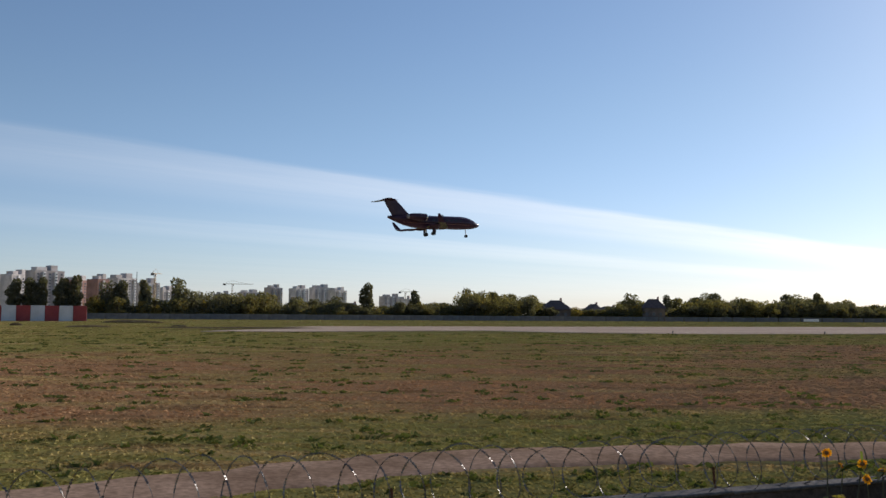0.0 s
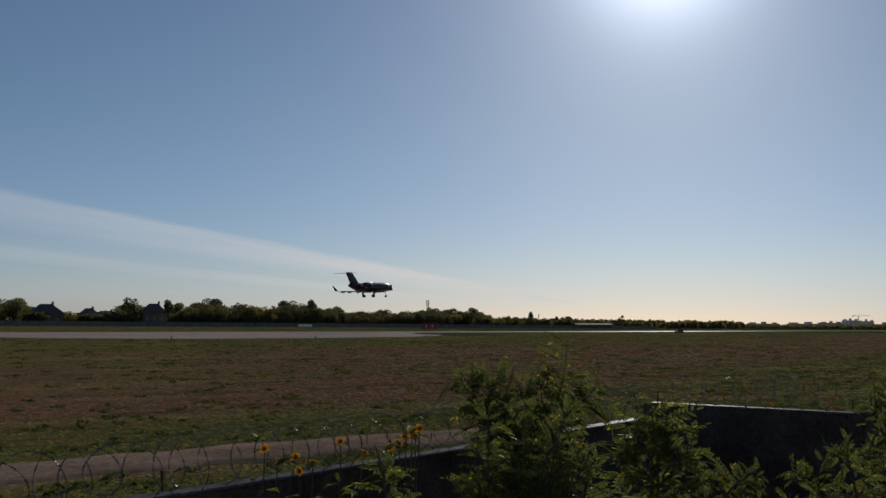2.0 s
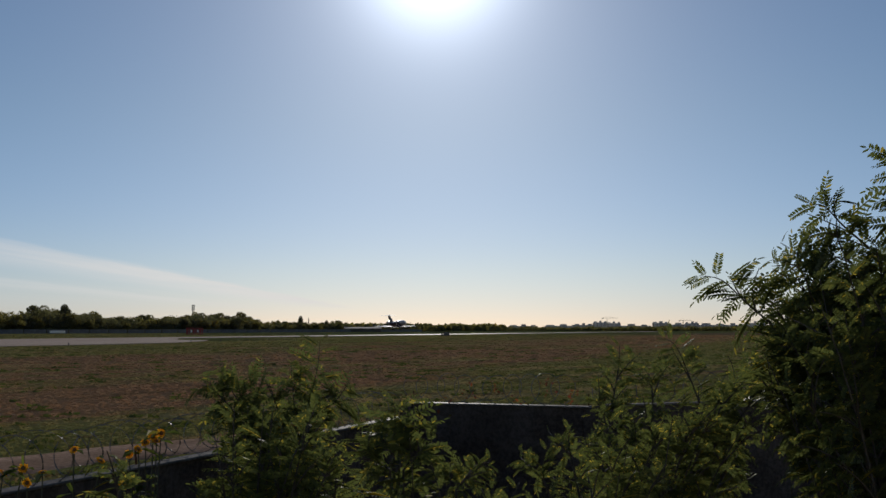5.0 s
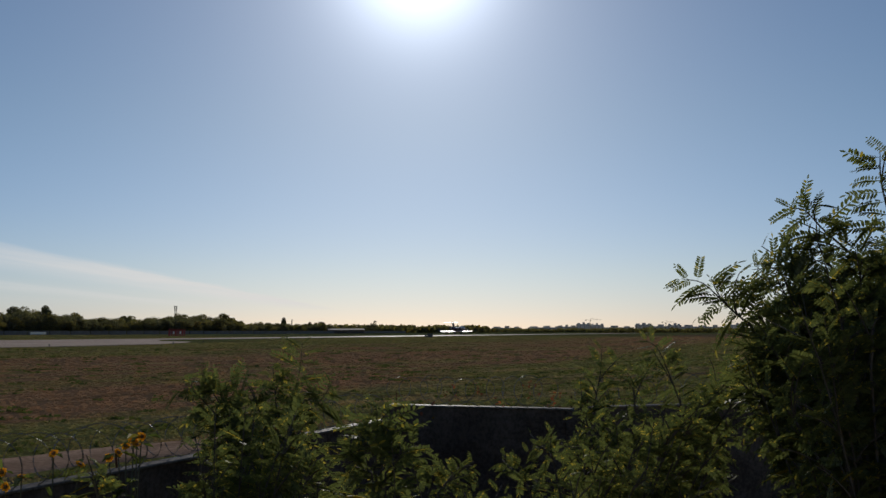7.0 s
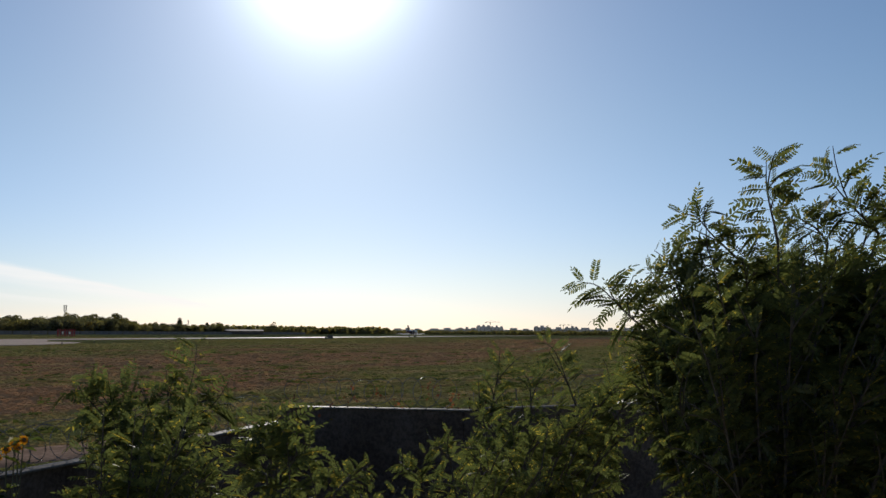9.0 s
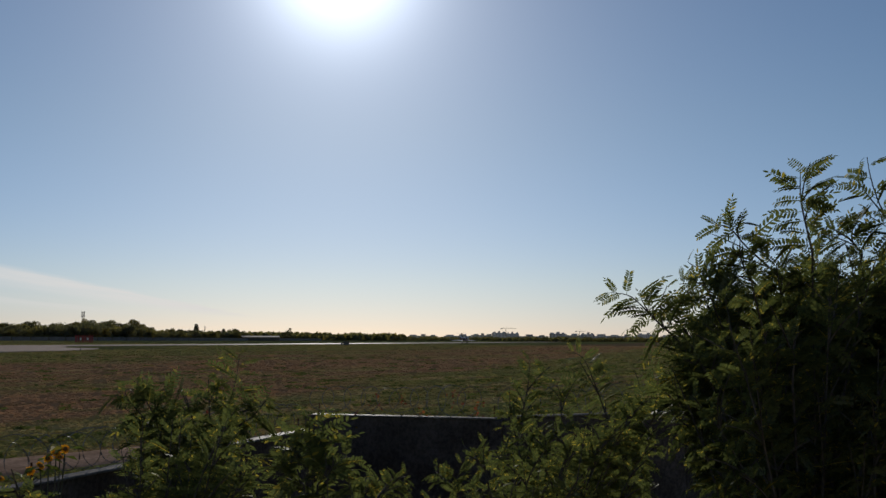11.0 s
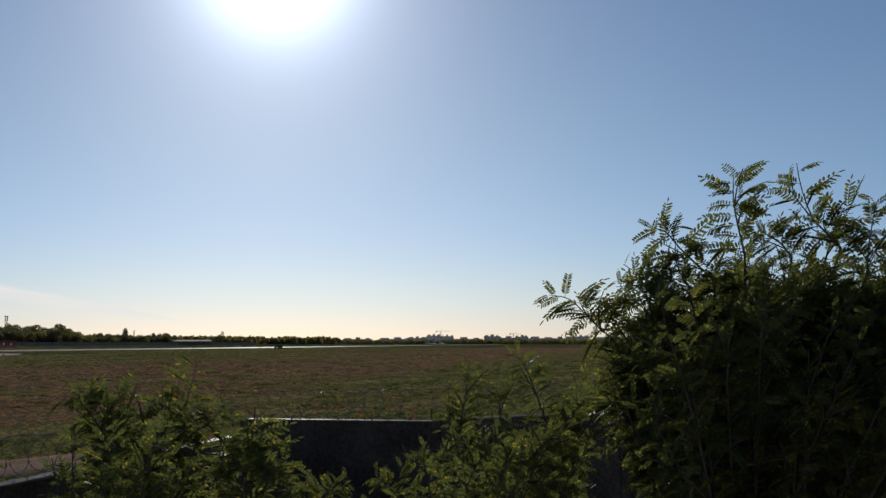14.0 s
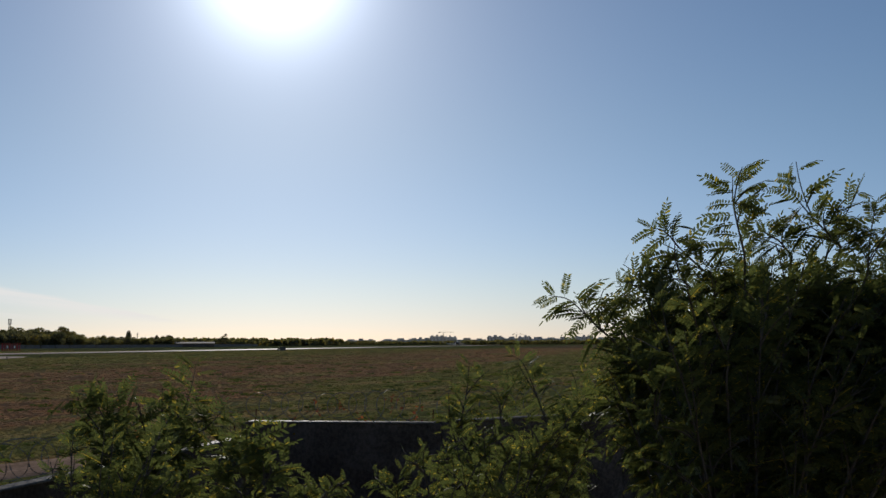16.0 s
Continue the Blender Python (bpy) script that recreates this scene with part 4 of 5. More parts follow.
def shrubs():
    """The growth along the wall; gives back the shrub that sways."""
    rng = random.Random(21)

    def foot(az, d):
        p = near(az, 0, d)
        return (p.x, p.y, 0.0)

    def lead(d, *places):
        return [near(az, el - (0.6 if k == len(places) - 1 else 0.1), d) for k, (az, el) in enumerate(places)]

    shrub = "leafy green locust shrub with pinnate leaves by the fence"
    swaying = locust("locust_shrub", "tall loose locust shrub with slender leafy shoots by the fence", "shrub", foot(35.2, 6.6),
                     [lead(6.8, (35.4, -6.6), (35.9, -4.5), (36.4, -2.3), (36.55, -0.2)), lead(6.6, (33.6, -6.8), (31.8, -4.2), (31.0, -2.8), (30.5, -1.8)), lead(6.5, (33.0, -6.6), (31.4, -4.6), (30.2, -3.4), (29.4, -2.8)),
                      lead(6.7, (34.0, -6.6), (33.0, -4.4), (32.5, -3.0), (32.2, -2.4)), lead(6.7, (34.6, -6.4), (34.0, -4.4), (33.6, -3.3), (33.4, -2.8)), lead(6.9, (35.2, -6.0), (35.0, -4.0), (34.9, -3.0), (34.8, -2.7)),
                      lead(6.6, (35.4, -7.2), (36.6, -5.0), (38.2, -4.2), (39.2, -4.1)), lead(6.6, (35.4, -6.8), (36.2, -4.8), (37.2, -3.9), (37.9, -3.6)), lead(6.4, (33.6, -7.4), (31.8, -6.0), (30.6, -5.3))]
                     , fill(rng, 22, (30, 38.5), (6.2, 7.2), 5.0), 31, 5, 0.32, 0.066, 1.12, 0.013)
    locust("locust_shrub", "low locust shrub with some yellowing leaves", "shrub", foot(32.5, 5.2), [], fill(rng, 15, (29, 38), (5.2, 6.0), 3.0), 32, 5, 0.3, 0.05, 0.75, 0.014)
    locust("locust_shrub", "slender locust sapling before the shaded wall", "shrub", foot(41.6, 4.9),
           [lead(5.0, (41.2, -7.4), (41.3, -5.4), (41.2, -4.0)), lead(5.0, (41.5, -7.0), (42.4, -5.6), (43.0, -4.8)), lead(5.0, (41.2, -7.6), (40.2, -6.2), (39.6, -5.6)), lead(4.9, (41.8, -8.4), (43.2, -7.0), (43.9, -6.4)), lead(4.9, (41.0, -8.4), (39.6, -7.4), (38.8, -6.8))],
           fill(rng, 3, (38.5, 43.6), (4.6, 5.3), 3.5), 33, 3, 0.26, 0.06, 1.05, 0.012)
    locust("locust_shrub", "low locust shrub with some yellowing leaves", "shrub", foot(45.5, 4.6), [lead(4.6, (45.0, -9.6), (46.2, -8.2), (47.0, -7.5)), lead(4.7, (44.4, -9.6), (44.8, -8.4), (45.2, -8.0))], fill(rng, 14, (43, 49), (4.2, 5.0), 2.5), 36, 6, 0.26, 0.045, 0.62, 0.012)
    locust("locust_shrub", shrub, "shrub", foot(55.5, 6.2),
           [lead(6.4, (54.0, -4.6), (54.4, -2.6), (54.55, -0.4)), lead(6.3, (59.2, -4.8), (58.5, -2.8), (57.8, -1.1), (57.1, -0.05)), lead(6.3, (56.4, -4.4), (56.3, -3.0), (56.0, -2.0)), lead(6.2, (60.2, -5.0), (60.6, -3.6), (60.8, -2.8)),
            lead(6.2, (53.6, -5.4), (53.2, -4.4), (52.9, -3.7)), lead(6.0, (61.8, -4.4), (62.0, -2.8), (62.1, -1.7))],
           fill(rng, 62, (52.5, 62.8), (5.6, 6.8), 4.5), 34, 7, 0.34, 0.055, 0.8, 0.015)
    locust("locust_shrub", "low locust shrub with some yellowing leaves", "shrub", foot(25.5, 4.3), [lead(4.3, (25.6, -9.8), (25.4, -8.4), (25.0, -7.4))], fill(rng, 8, (22.5, 28), (4.0, 4.6), 2.5), 35, 4, 0.26, 0.05, 0.75, 0.012)
    locust("locust_shrub", shrub, "shrub", foot(54, 4.7), [lead(4.8, (51.8, -7.6), (51.2, -6.9), (50.6, -6.5)), lead(4.8, (50.2, -9.0), (49.4, -8.2), (48.8, -7.8))], fill(rng, 46, (48.5, 62), (4.3, 5.4), 5), 37, 8, 0.3, 0.045, 0.62, 0.014)
    locust("locust_tree", "young bushy locust tree dark against the sun", "tree", foot(70.5, 5.4),
           [lead(5.2, (63.2, 0.2), (61.9, 1.4), (60.6, 2.7), (59.35, 3.5)), lead(5.2, (65.6, 1.5), (64.7, 3.4), (63.35, 3.95)), lead(5.3, (66.2, 2.0), (65.6, 3.4), (65.05, 4.5)), lead(5.2, (69.4, 3.4), (67.3, 5.5), (66.3, 6.7), (65.45, 7.4)),
            lead(5.1, (70.8, 5.2), (70.3, 8.0), (70.3, 10.3)), lead(5.2, (76.0, 5.4), (74.3, 7.5), (73.2, 9.7)), lead(5.3, (77.3, 3.8), (77.5, 5.7), (77.95, 8.4)), lead(5.3, (73.4, 5.0), (72.6, 6.0), (71.8, 6.6)),
            lead(5.4, (64.0, 0.2), (63.2, 1.4), (62.4, 2.2)), lead(5.4, (75.0, 4.2), (75.6, 6.0), (75.9, 6.6)), lead(5.5, (79.2, 3.6), (80.4, 6.6), (81.0, 8.6)), lead(5.2, (68.2, 2.8), (67.2, 3.8), (66.4, 4.3))],
           fill(rng, 84, (62, 82), (4.9, 6.0), 3.4) + fill(rng, 40, (63, 86), (4.8, 6.2), 9), 38, 10, 0.42, 0.05, 1.0, 0.02)
    locust("locust_tree", "dense locust thicket in deep shade", "tree", foot(70, 4.6), [lead(4.4, (67.2, -2.4), (66.6, -0.8), (65.6, 0.1)), lead(4.4, (69.5, -2.2), (69.6, -0.6), (68.8, 0.3))], fill(rng, 44, (61.5, 88), (4.1, 5.0), 7), 39, 9, 0.42, 0.05, 0.75, 0.018)
    return swaying


SWAYING = shrubs()


# ---------------------------------------------------------------- red creeper in the wire
M_CREEPER = leaf_material("red_creeper_leaves", (0.16, 0.045, 0.03), (0.24, 0.075, 0.035), (0.22, 0.15, 0.04), 0.35, 0.6, 0.1)


def creeper(places, seed, spread):
    """Red autumn leaves on a thin runner caught in the wire."""
    rng = np.random.default_rng(seed)
    vine = thing("creeper", Matrix.Identity(4), "thin creeper with red autumn leaves caught in the wire", "creeper", "red creepers")
    bm, leaves = bmesh.new(), []
    pts = [np.array(p) + rng.normal(size=3) * 0.03 for p in places]
    tube(bm, [p.tolist() for p in pts], 0.0025, 4)
    for p in pts:
        for _ in range(14):
            c = p + rng.normal(size=3) * spread
            a, b = rng.normal(size=3), rng.normal(size=3)
            a /= np.linalg.norm(a)
            b = np.cross(a, b)
            b /= np.linalg.norm(b)
            L = rng.uniform(0.013, 0.026)
            leaves.append(np.array([c - a * L, c - a * L * 0.3 + b * L * 0.7, c + a * L * 0.4 + b * L * 0.6, c + a * L, c + a * L * 0.4 - b * L * 0.6, c - a * L * 0.3 - b * L * 0.7]))
    part("runner", bm, M_SHOOT, vine)
    ob = new("leaves", hexes("leaves", np.array(leaves), M_CREEPER))
    ob.parent = vine


creeper([(7.55, 7.6, 1.56), (7.68, 7.35, 1.7), (7.8, 7.1, 1.75), (7.9, 6.9, 1.62)], 5, 0.06)
creeper([(7.98, 6.75, 1.6), (8.08, 6.55, 1.74), (8.2, 6.35, 1.66)], 6, 0.05)
creeper([(4.9, 6.9, 1.43), (5.1, 7.0, 1.55), (5.3, 7.1, 1.62), (5.5, 7.15, 1.5)], 7, 0.07)


# ---------------------------------------------------------------- yellow flowers by the fence
M_PETAL = leaf_material("yellow_petals", (0.6, 0.26, 0.012), (0.68, 0.33, 0.015), (0.6, 0.24, 0.012), 0.4, 0.7, 0.1)
M_HEART = surface("brown_flower_heart", rgb(0.16, 0.08, 0.02), 0.9)
M_HERB = leaf_material("herb_leaves", (0.07, 0.09, 0.025), (0.1, 0.12, 0.035), (0.2, 0.17, 0.04), 0.4, 0.6)


def flower_plant(heads, seed):
    """A stalk of yellow daisies; heads are places of its flowers."""
    rng = np.random.default_rng(seed)
    base = heads[0] * 0.97
    plant = thing("sunflower_plant", pose(base.x, base.y, 0), "tall stalk of small yellow daisy flowers by the fence", "flower", "yellow flowers")
    bm, leaves = bmesh.new(), []
    for h in heads:
        t = h - Vector((base.x, base.y, 0))
        path = curve((0, 0, -0.03), (t.x * 0.2, t.y * 0.2, t.z * 0.6), tuple(t), 8)
        tube(bm, path.tolist(), [0.007, 0.006, 0.006, 0.005, 0.005, 0.004, 0.004, 0.003], 5)
        for k in range(12):
            p = path[rng.integers(3, 8)]
            d = rng.normal(size=3)
            d[2] = abs(d[2]) * 0.3 - 0.1
            d /= np.linalg.norm(d)
            w = np.cross(d, (0, 0, 1))
            L = rng.uniform(0.06, 0.12)
            leaves.append(np.array([p, p + d * L * 0.3 + w * L * 0.16, p + d * L * 0.7 + w * L * 0.13, p + d * L - np.array((0, 0, L * 0.3)), p + d * L * 0.7 - w * L * 0.13, p + d * L * 0.3 - w * L * 0.16]))
        n = Vector((rng.uniform(-0.5, 0.5), rng.uniform(-0.9, -0.2), rng.uniform(0.2, 0.9))).normalized()
        turn = n.to_track_quat("Z", "Y").to_matrix().to_4x4()
        pet = bmesh.new()
        for k in range(11):
            a = k * math.tau / 11 + rng.uniform(-0.1, 0.1)
            c, s = math.cos(a), math.sin(a)
            r = 0.027 * rng.uniform(0.85, 1.1)
            pet.faces.new([pet.verts.new((c * u - s * v, s * u + c * v, z)) for u, v, z in ((0.006, 0, 0), (r * 0.55, 0.011, 0.006), (r, 0, 0.0), (r * 0.55, -0.011, 0.006))])
        head = part("flower", pet, M_PETAL, plant, "yellow petals")
        head.matrix_basis = Matrix.Translation(t) @ turn
        part("heart", loft_z(0.011, 0.009), M_HEART, head)
    part("stalk", bm, M_SHOOT, plant)
    ob = new("leaves", hexes("leaves", np.array(leaves), M_HERB))
    ob.parent = plant


def loft_z(r, h):
    bm = bmesh.new()
    tube(bm, [(0, 0, -0.002), (0, 0, h * 0.5), (0, 0, h)], [r, r, r * 0.5], 8)
    return bm


for k, heads in enumerate((((18.6, -7.2), (19.4, -7.9), (20.4, -7.7)), ((21.4, -8.0), (20.6, -8.5)), ((23.0, -6.85), (24.4, -7.5)), ((27.2, -6.3), (27.65, -6.1), (26.8, -6.6), (25.9, -7.2)), ((24.7, -9.4), (25.6, -8.9)), ((27.4, -6.55), (26.4, -6.95)))):
    flower_plant([near(a, e, 5.2) for a, e in heads], 60 + k)


# ---------------------------------------------------------------- grass and weeds on the field
def grass(name, label, n, d_lo, d_hi, height, width, seed, blades, material, patchy):
    """Upright tufts over the visible part of the field, wider apart and larger with distance."""
    rng = np.random.default_rng(seed)
    az = np.radians(rng.uniform(-29, 82, n))
    d = d_lo * (d_hi / d_lo) ** rng.random(n)
    x, y = np.sin(az) * d, np.cos(az) * d
    across, along = ACROSS.x * x + ACROSS.y * y, ALONG.x * x + ALONG.y * y
    paved = (along > 37) & (across > 107 + 30 * (along > 195)) & (across < 189)
    keep = ((across > 7) | ((x > 8.6) & (y > 11.2 - 0.505 * x))) & ~paved & (across < 288) & (np.abs(y - np.interp(x, TRACK_X, TRACK_Y)) > 1.12 + 0.3 * rng.random(n))
    clump = np.sin(x * 0.9 + np.sin(y * 0.7) * 2) * np.sin(y * 0.8 + np.sin(x * 0.5) * 2)
    keep &= clump * patchy + rng.uniform(-1, 1, n) > -0.5
    x, y, d = x[keep], y[keep], d[keep]
    n = len(x)
    z, size = ground_z(x, y), 0.5 + d / 22
    out = []
    for k in range(blades):
        a = rng.uniform(0, math.tau, n)
        w = width * rng.uniform(0.5, 1.3, n) * size
        h = height * rng.uniform(0.3, 1.3, n) * (0.8 + d / 260)
        ox, oy = rng.normal(size=n) * width * 0.8 * size, rng.normal(size=n) * width * 0.8 * size
        lean = rng.normal(size=(n, 2)) * 0.9
        cx, sx = np.cos(a) * w, np.sin(a) * w
        poly = np.zeros((n, 6, 3))
        jag = rng.uniform(0.35, 1.0, size=(n, 4))
        for i, u in enumerate((-0.5, -0.42, -0.1, 0.18, 0.45, 0.5)):
            hh = h * (jag[:, i - 1] if 0 < i < 5 else -0.1)
            poly[:, i, 0] = x + ox + cx * u + lean[:, 0] * np.maximum(hh, 0)
            poly[:, i, 1] = y + oy + sx * u + lean[:, 1] * np.maximum(hh, 0)
            poly[:, i, 2] = z + hh
        out.append(poly)
    tagged(new(name, hexes(name, np.concatenate(out), material)), label, "grass", kind="stuff")


TRACK_X = [-30, -12, -6.5, -3.0, 0, 3.2, 7.6, 12, 16, 20, 24, 30, 36]
TRACK_Y = [2.3, 9.1, 11.7, 14.2, 16.2, 16.95, 17.7, 17.8, 16.3, 13, 8, 0, -9]


def blade_material(name):
    """Grass blades in the field's own colours, with light shining through them."""
    m = bpy.data.materials.new(name)
    n = Nodes(m)
    c = field_colour(n, n.add("ShaderNodeTexCoord").outputs["Object"])
    c = n.mix(1.0, c, n.smooth(n.add("ShaderNodeNewGeometry").outputs["Random Per Island"], 0.0, 1.0, 0.92, 1.12), "MULTIPLY")
    df, tr, mx, out = n.add("ShaderNodeBsdfDiffuse"), n.add("ShaderNodeBsdfTranslucent"), n.add("ShaderNodeMixShader"), n.add("ShaderNodeOutputMaterial")
    n.put(df.inputs[0], c), n.put(tr.inputs[0], c)
    mx.inputs[0].default_value = 0.22
    n.t.links.new(df.outputs[0], mx.inputs[1]), n.t.links.new(tr.outputs[0], mx.inputs[2]), n.t.links.new(mx.outputs[0], out.inputs[0])
    return m


M_TUFT = blade_material("grass_blades")
M_WEED = leaf_material("weed_leaves", (0.06, 0.07, 0.022), (0.09, 0.1, 0.03), (0.16, 0.12, 0.05), 0.25, 0.9, 0.05)
grass("field_grass", "short dry grass tufts over the field", 200000, 11.5, 420, 0.04, 0.065, 91, 2, M_TUFT, 0.3)
grass("weeds", "scattered low green weeds in the dry grass", 2400, 12, 130, 0.1, 0.09, 92, 9, M_WEED, 1.6)


# ---------------------------------------------------------------- the jet
M_JET = surface("dark_plum_paint", mottled((0.034, 0.014, 0.026), (0.05, 0.022, 0.038), 0.6, 12.0, 0.15), 0.17, spec=0.3)
M_JETTRIM = surface("warm_cheat_line", mottled((0.14, 0.06, 0.045), (0.18, 0.08, 0.06), 0.6, 12.0, 0.15), 0.3)
M_CHROME = surface("polished_metal", rgb(0.7, 0.7, 0.72), 0.12, 1.0)
M_GLASSDARK = surface("dark_window_glass", rgb(0.015, 0.018, 0.02), 0.05)
M_TYRE = surface("black_rubber", mottled((0.015, 0.015, 0.015), (0.03, 0.03, 0.03), 4.0, 40.0), 0.85)
M_STRUT = surface("grey_gear_steel", mottled((0.3, 0.3, 0.31), (0.4, 0.4, 0.41), 4.0, 40.0), 0.4, 0.6)


def aerofoil(bm, root, tip, root_chord, tip_chord, thick, up):
    """A wing-like solid from root to tip (leading-edge points), chord running back along -x."""
    rings = []
    for i in range(5):
        f = i / 4
        p, c = root.lerp(tip, f), root_chord + (tip_chord - root_chord) * f
        ring = []
        for u, v in ((0, 0), (0.08, 0.62), (0.3, 1), (0.65, 0.62), (1, 0.04), (0.65, -0.45), (0.3, -0.62), (0.08, -0.45)):
            ring.append(bm.verts.new(p + Vector((-u * c, 0, 0)) + up * (v * thick * 0.5 * c)))
        rings.append(ring)
    for a, b in zip(rings, rings[1:]):
        for k in range(8):
            bm.faces.new((a[k], a[(k + 1) % 8], b[(k + 1) % 8], b[k]))
    bm.faces.new(rings[0][::-1]), bm.faces.new(rings[-1])
    bmesh.ops.recalc_face_normals(bm, faces=bm.faces[:])
    return bm


def loft(bm, rows, sides=20):
    """A body along x: rows of (x, centre z, half width, half height)."""
    rings = []
    for x, z, w, h in rows:
        rings.append([bm.verts.new((x, w * math.cos(k * math.tau / sides), z + h * math.sin(k * math.tau / sides))) for k in range(sides)])
    for a, b in zip(rings, rings[1:]):
        for k in range(sides):
            bm.faces.new((a[k], a[(k + 1) % sides], b[(k + 1) % sides], b[k]))
    bm.faces.new(rings[0]), bm.faces.new(rings[-1][::-1])
    bmesh.ops.recalc_face_normals(bm, faces=bm.faces[:])
    return bm


def wheel_mesh(r, w):
    bm = bmesh.new()
    tube(bm, [(0, -w / 2, 0), (0, -w * 0.42, 0), (0, w * 0.42, 0), (0, w / 2, 0)], [r * 0.82, r, r, r * 0.82], 16)
    return bm


def make_jet():
    """A mid-size business jet, nose along +x; its zero is on the ground between the main wheels."""
    jet = thing("business_jet", Matrix.Identity(4), "dark plum business jet landing with wheels and flaps down", "airplane")
    R, ZC = 1.24, 2.55
    rows = [(10.3, ZC - 0.42, 0.06, 0.06), (10.1, ZC - 0.4, 0.3, 0.26), (9.6, ZC - 0.34, 0.58, 0.5), (8.9, ZC - 0.24, 0.84, 0.76), (8.2, ZC - 0.12, 1.0, 0.98), (7.3, ZC - 0.02, 1.12, 1.12),
            (6.2, ZC, R, R), (3, ZC, R, R), (0, ZC, R, R), (-2.5, ZC, R, R), (-4.2, ZC + 0.08, 1.14, 1.14), (-5.8, ZC + 0.26, 0.9, 0.92), (-7.2, ZC + 0.48, 0.62, 0.66), (-8.3, ZC + 0.66, 0.34, 0.4), (-9.0, ZC + 0.76, 0.12, 0.2)]
    part("fuselage", loft(bmesh.new(), rows, 24), M_JET, jet, smooth=True)
    part("belly_fairing", loft(bmesh.new(), [(3.6, ZC - 0.9, 0.1, 0.1), (2.6, ZC - 0.86, 0.95, 0.42), (0, ZC - 0.86, 1.1, 0.5), (-2.2, ZC - 0.86, 0.95, 0.42), (-3.4, ZC - 0.85, 0.1, 0.1)]), M_JET, jet, smooth=True)
    for side in (-1, 1):
        part("stripe", loft(bmesh.new(), [(8.4, ZC - 0.42, 0.02, 0.01), (7.0, ZC - 0.42, 0.03, 0.05), (-5.0, ZC - 0.28, 0.03, 0.05), (-6.5, ZC - 0.1, 0.02, 0.01)], 8), M_JETTRIM, jet,
             "warm coloured stripe").matrix_basis = pose(0, side * (R - 0.06), 0)
        wing = part("wing", aerofoil(bmesh.new(), Vector((3.1, side * 0.9, ZC - 1.0)), Vector((-1.9, side * 8.9, ZC - 0.78)), 4.3, 1.35, 0.11, Vector((0, 0, 1))), M_JET, jet)
        part("winglet", aerofoil(bmesh.new(), Vector((-1.95, side * 8.85, ZC - 0.78)), Vector((-3.2, side * 9.45, ZC + 0.7)), 1.3, 0.5, 0.08, Vector((0, -side, 0.3)).normalized()), M_JET, wing)
        part("flap", aerofoil(bmesh.new(), Vector((-0.95, side * 1.15, ZC - 1.1)), Vector((-2.45, side * 6.4, ZC - 1.0)), 1.15, 0.7, 0.14, Vector((0.35, 0, 1)).normalized()), M_JET, wing)
        for y in (2.9, 4.9, 6.6):
            x0 = 3.1 - 4.8 * (y - 0.9) / 8.85
            part("flap_fairing", loft(bmesh.new(), [(x0 - 1.4, ZC - 0.93, 0.03, 0.03), (x0 - 2.0, ZC - 1.16, 0.14, 0.22), (x0 - 3.1, ZC - 1.28, 0.13, 0.22), (x0 - 4.1, ZC - 1.3, 0.02, 0.03)], 10), M_JET, wing,
                 smooth=True).matrix_basis = pose(0, side * y, 0.03 * y)
        nac = part("engine", loft(bmesh.new(), [(-2.1, ZC + 0.72, 0.56, 0.56), (-2.3, ZC + 0.72, 0.66, 0.66), (-3.2, ZC + 0.72, 0.72, 0.72), (-4.6, ZC + 0.75, 0.66, 0.66), (-5.6, ZC + 0.78, 0.48, 0.48)], 20), M_JET, jet, smooth=True)
        nac.matrix_basis = pose(0, side * 1.95, 0)
        lip = bmesh.new()
        tube(lip, [(-2.12, 0.6 * math.cos(a), ZC + 0.72 + 0.6 * math.sin(a)) for a in [k * math.tau / 24 for k in range(25)]], 0.07, 8)
        part("intake_lip", lip, M_CHROME, nac, "bright polished intake ring", True)
        part("exhaust", tube(bmesh.new(), [(-5.4, 0, ZC + 0.78), (-6.0, 0, ZC + 0.78)], [0.4, 0.3], 16), M_STRUT, nac)
        part("pylon", box(bmesh.new(), -3.9, side * 1.2, ZC + 0.66, 2.2, 0.9, 0.2, 0.06), M_JET, jet)
        part("tailplane", aerofoil(bmesh.new(), Vector((-7.7, side * 0.05, ZC + 3.92)), Vector((-9.8, side * 3.6, ZC + 3.82)), 2.3, 1.0, 0.09, Vector((0, 0, 1))), M_JET, jet)
        for k in range(7):
            bm = bmesh.new()
            tube(bm, [(0, 0, 0), (0, side * 0.03, 0)], 0.19, 12)
            part("window", bm, M_GLASSDARK, jet).matrix_basis = pose(5.6 - k * 0.95, side * R * 0.955, ZC + 0.36)
        part("cockpit_window", aerofoil(bmesh.new(), Vector((8.75, side * 0.42, ZC + 0.28)), Vector((7.75, side * 0.92, ZC + 0.46)), 0.35, 0.6, 0.7, Vector((0.2, 0, 1)).normalized()), M_GLASSDARK, jet)
        gear = part("main_gear", tube(bmesh.new(), [(-0.45, side * 1.6, ZC - 1.0), (-0.4, side * 1.55, 0.45)], [0.11, 0.09], 10), M_STRUT, jet)
        for o in (-0.2, 0.2):
            part("wheel", wheel_mesh(0.36, 0.24), M_TYRE, gear).matrix_basis = pose(-0.4, side * 1.55 + o, 0.36)
        part("gear_door", box(bmesh.new(), -0.4, side * 1.85, 0.95, 0.75, 0.04, 0.8, 0.01), M_JET, gear)
    fin = bmesh.new()
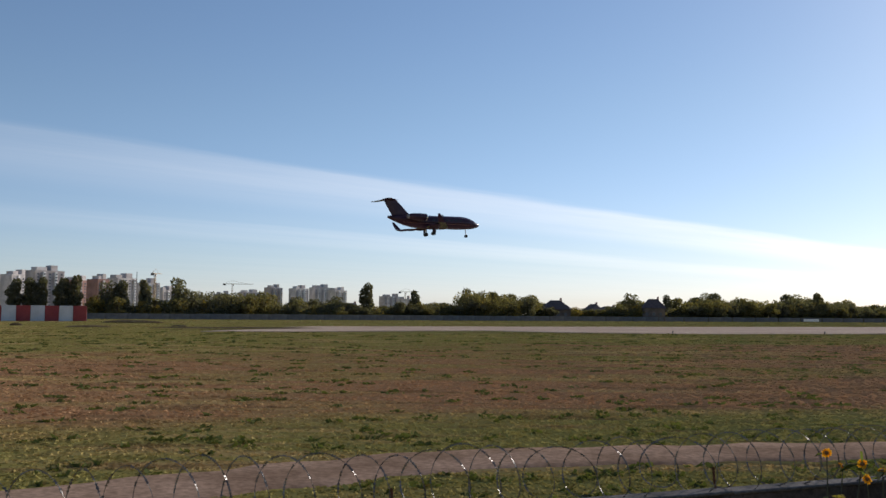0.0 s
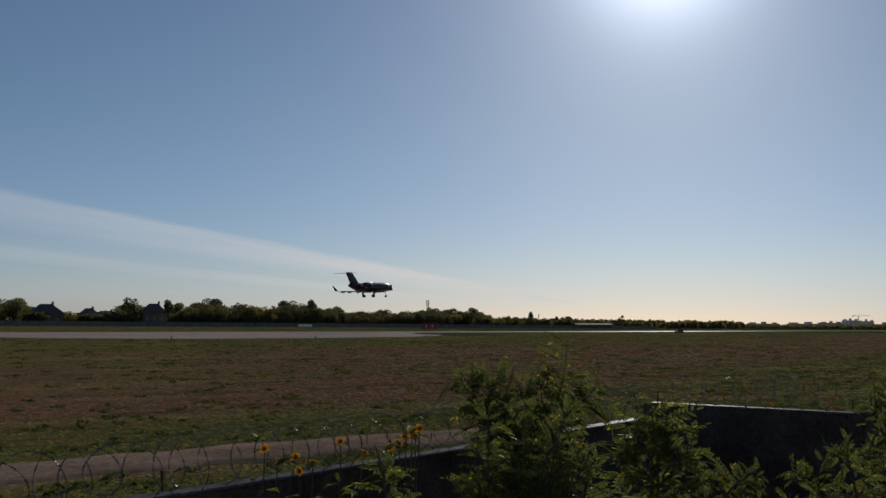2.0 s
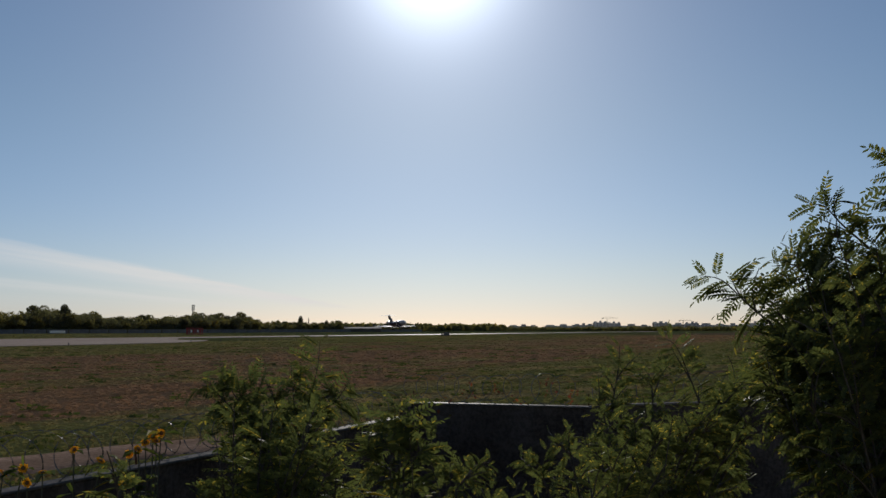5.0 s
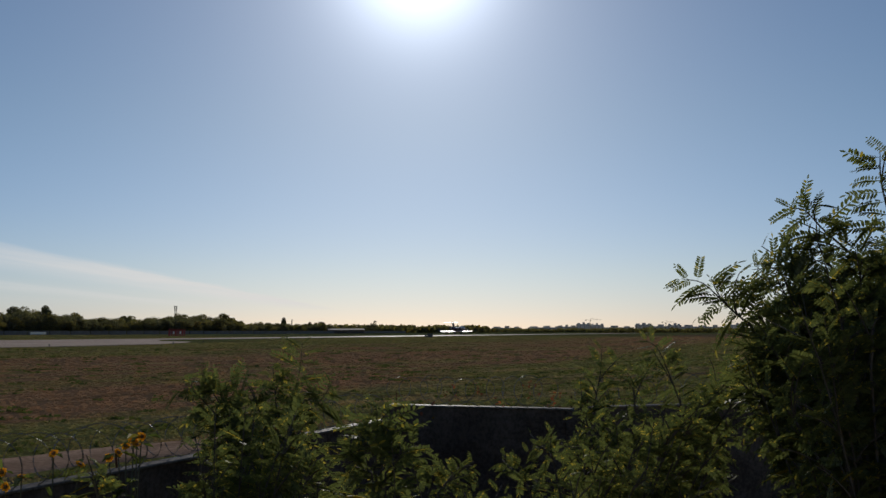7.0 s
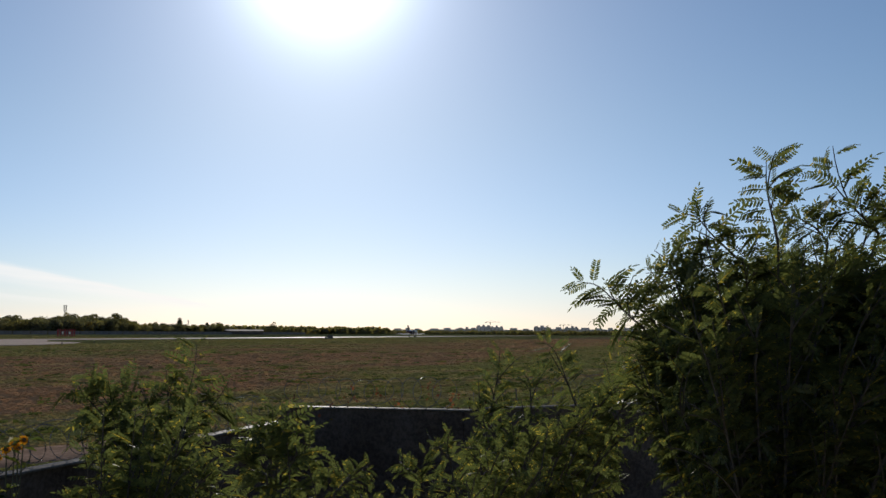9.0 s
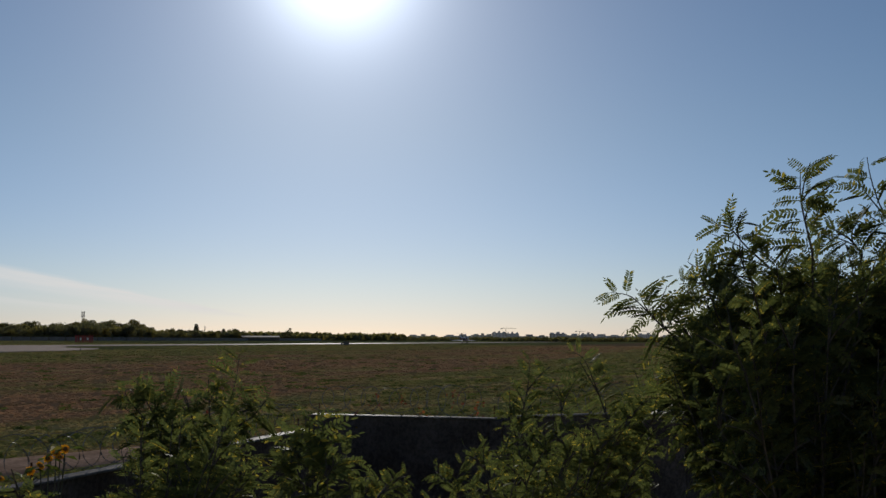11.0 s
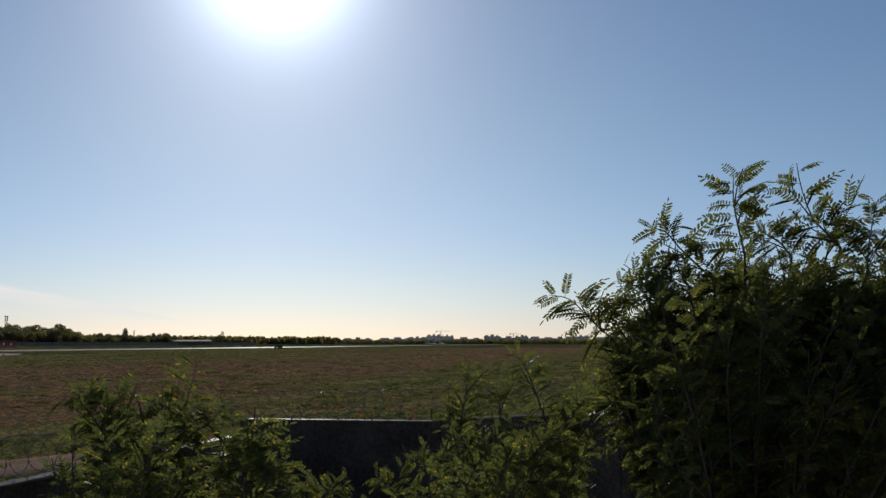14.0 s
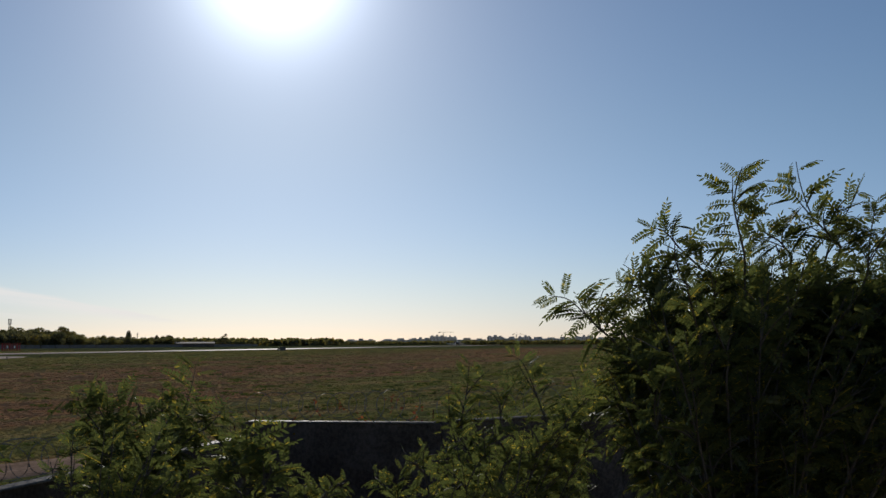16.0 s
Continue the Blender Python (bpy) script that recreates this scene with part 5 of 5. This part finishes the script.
    aerofoil(fin, Vector((-4.2, 0, ZC + 0.95)), Vector((-7.3, 0, ZC + 4.0)), 3.9, 2.6, 0.09, Vector((0, 1, 0)))
    part("fin", fin, M_JET, jet)
    part("bullet_fairing", loft(bmesh.new(), [(-6.9, ZC + 3.94, 0.03, 0.03), (-7.6, ZC + 3.97, 0.17, 0.19), (-9.3, ZC + 3.97, 0.17, 0.17), (-10.2, ZC + 3.97, 0.02, 0.02)], 12), M_JET, jet, smooth=True)
    part("fin_root", loft(bmesh.new(), [(-3.0, ZC + 1.05, 0.05, 0.05), (-4.8, ZC + 1.1, 0.22, 0.24), (-7.0, ZC + 1.1, 0.2, 0.24), (-8.2, ZC + 1.0, 0.05, 0.06)], 10), M_JET, jet, smooth=True)
    nose = part("nose_gear", tube(bmesh.new(), [(7.25, 0, ZC - 0.9), (7.4, 0, 0.2)], [0.08, 0.06], 10), M_STRUT, jet)
    for o in (-0.15, 0.15):
        part("wheel", wheel_mesh(0.27, 0.16), M_TYRE, nose).matrix_basis = pose(7.4, o, 0.1)
    part("antenna", box(bmesh.new(), 2.4, 0, ZC + R + 0.1, 0.35, 0.03, 0.3, 0.01), M_JET, jet)
    part("beacon", loft(bmesh.new(), [(-0.2, ZC + R, 0.06, 0.04), (-0.3, ZC + R + 0.02, 0.09, 0.09), (-0.45, ZC + R, 0.05, 0.04)], 8), M_JETTRIM, jet)
    return jet


JET = make_jet()
JET.scale = (1.03, 1.03, 1.03)


# ---------------------------------------------------------------- what moves
def motions():
    """The jet glides down over the runway, touches down at about seven seconds and rolls away; a shrub leans in the wind."""
    rows = []
    for t, s, z, nose in ((0.0, 74.3, 15.7, 1.5), (0.5, 106.1, 13.8, 1.9), (1.0, 137.3, 11.8, 2.4), (1.5, 167.6, 9.65, 2.9), (2.0, 197.2, 7.6, 3.3), (2.5, 226.0, 5.65, 3.6),
                          (3.0, 254.6, 3.85, 3.6), (3.5, 283.0, 2.55, 3.6), (4.0, 311.2, 1.45, 3.4), (5.2, 374.0, 0.0, 4.0), (6.5, 437.0, -0.7, 4.0), (7.0, 461.0, -1.35, 3.0),
                          (7.5, 484.5, -1.95, 1.2), (8.0, 508.0, -1.95, 0.0), (9.0, 557.0, -1.95, 0.0), (10.0, 604.0, -1.95, 0.0), (11.5, 671.0, -1.95, 0.0), (13.0, 735.0, -1.95, 0.0),
                          (14.5, 796.0, -1.95, 0.0), (16.0, 853.0, -1.95, 0.0)):
        p = ALONG * s + ACROSS * 165
        crab = 3.5 if t < 5 else 3.5 * max(0.0, (7.5 - t) / 2.5)
        rows.append((t, pose(p.x, p.y, EYE_Z + z, 0, -nose, 90 - math.degrees(RW) + crab)))
    walk(JET, rows)
    # a gust leans the tall shrub over
    x, y = SWAYING.matrix_basis.translation[:2]
    lean = Matrix.Rotation(radians(-35.0), 4, "Z") @ Matrix.Rotation(radians(5.5), 4, "Y") @ Matrix.Rotation(radians(35.0), 4, "Z")
    walk(SWAYING, [(0.0, pose(x, y, 0)), (10.2, pose(x, y, 0)), (12.3, Matrix.Translation((x, y, 0)) @ lean), (16.0, Matrix.Translation((x, y, 0)) @ lean)])


motions()
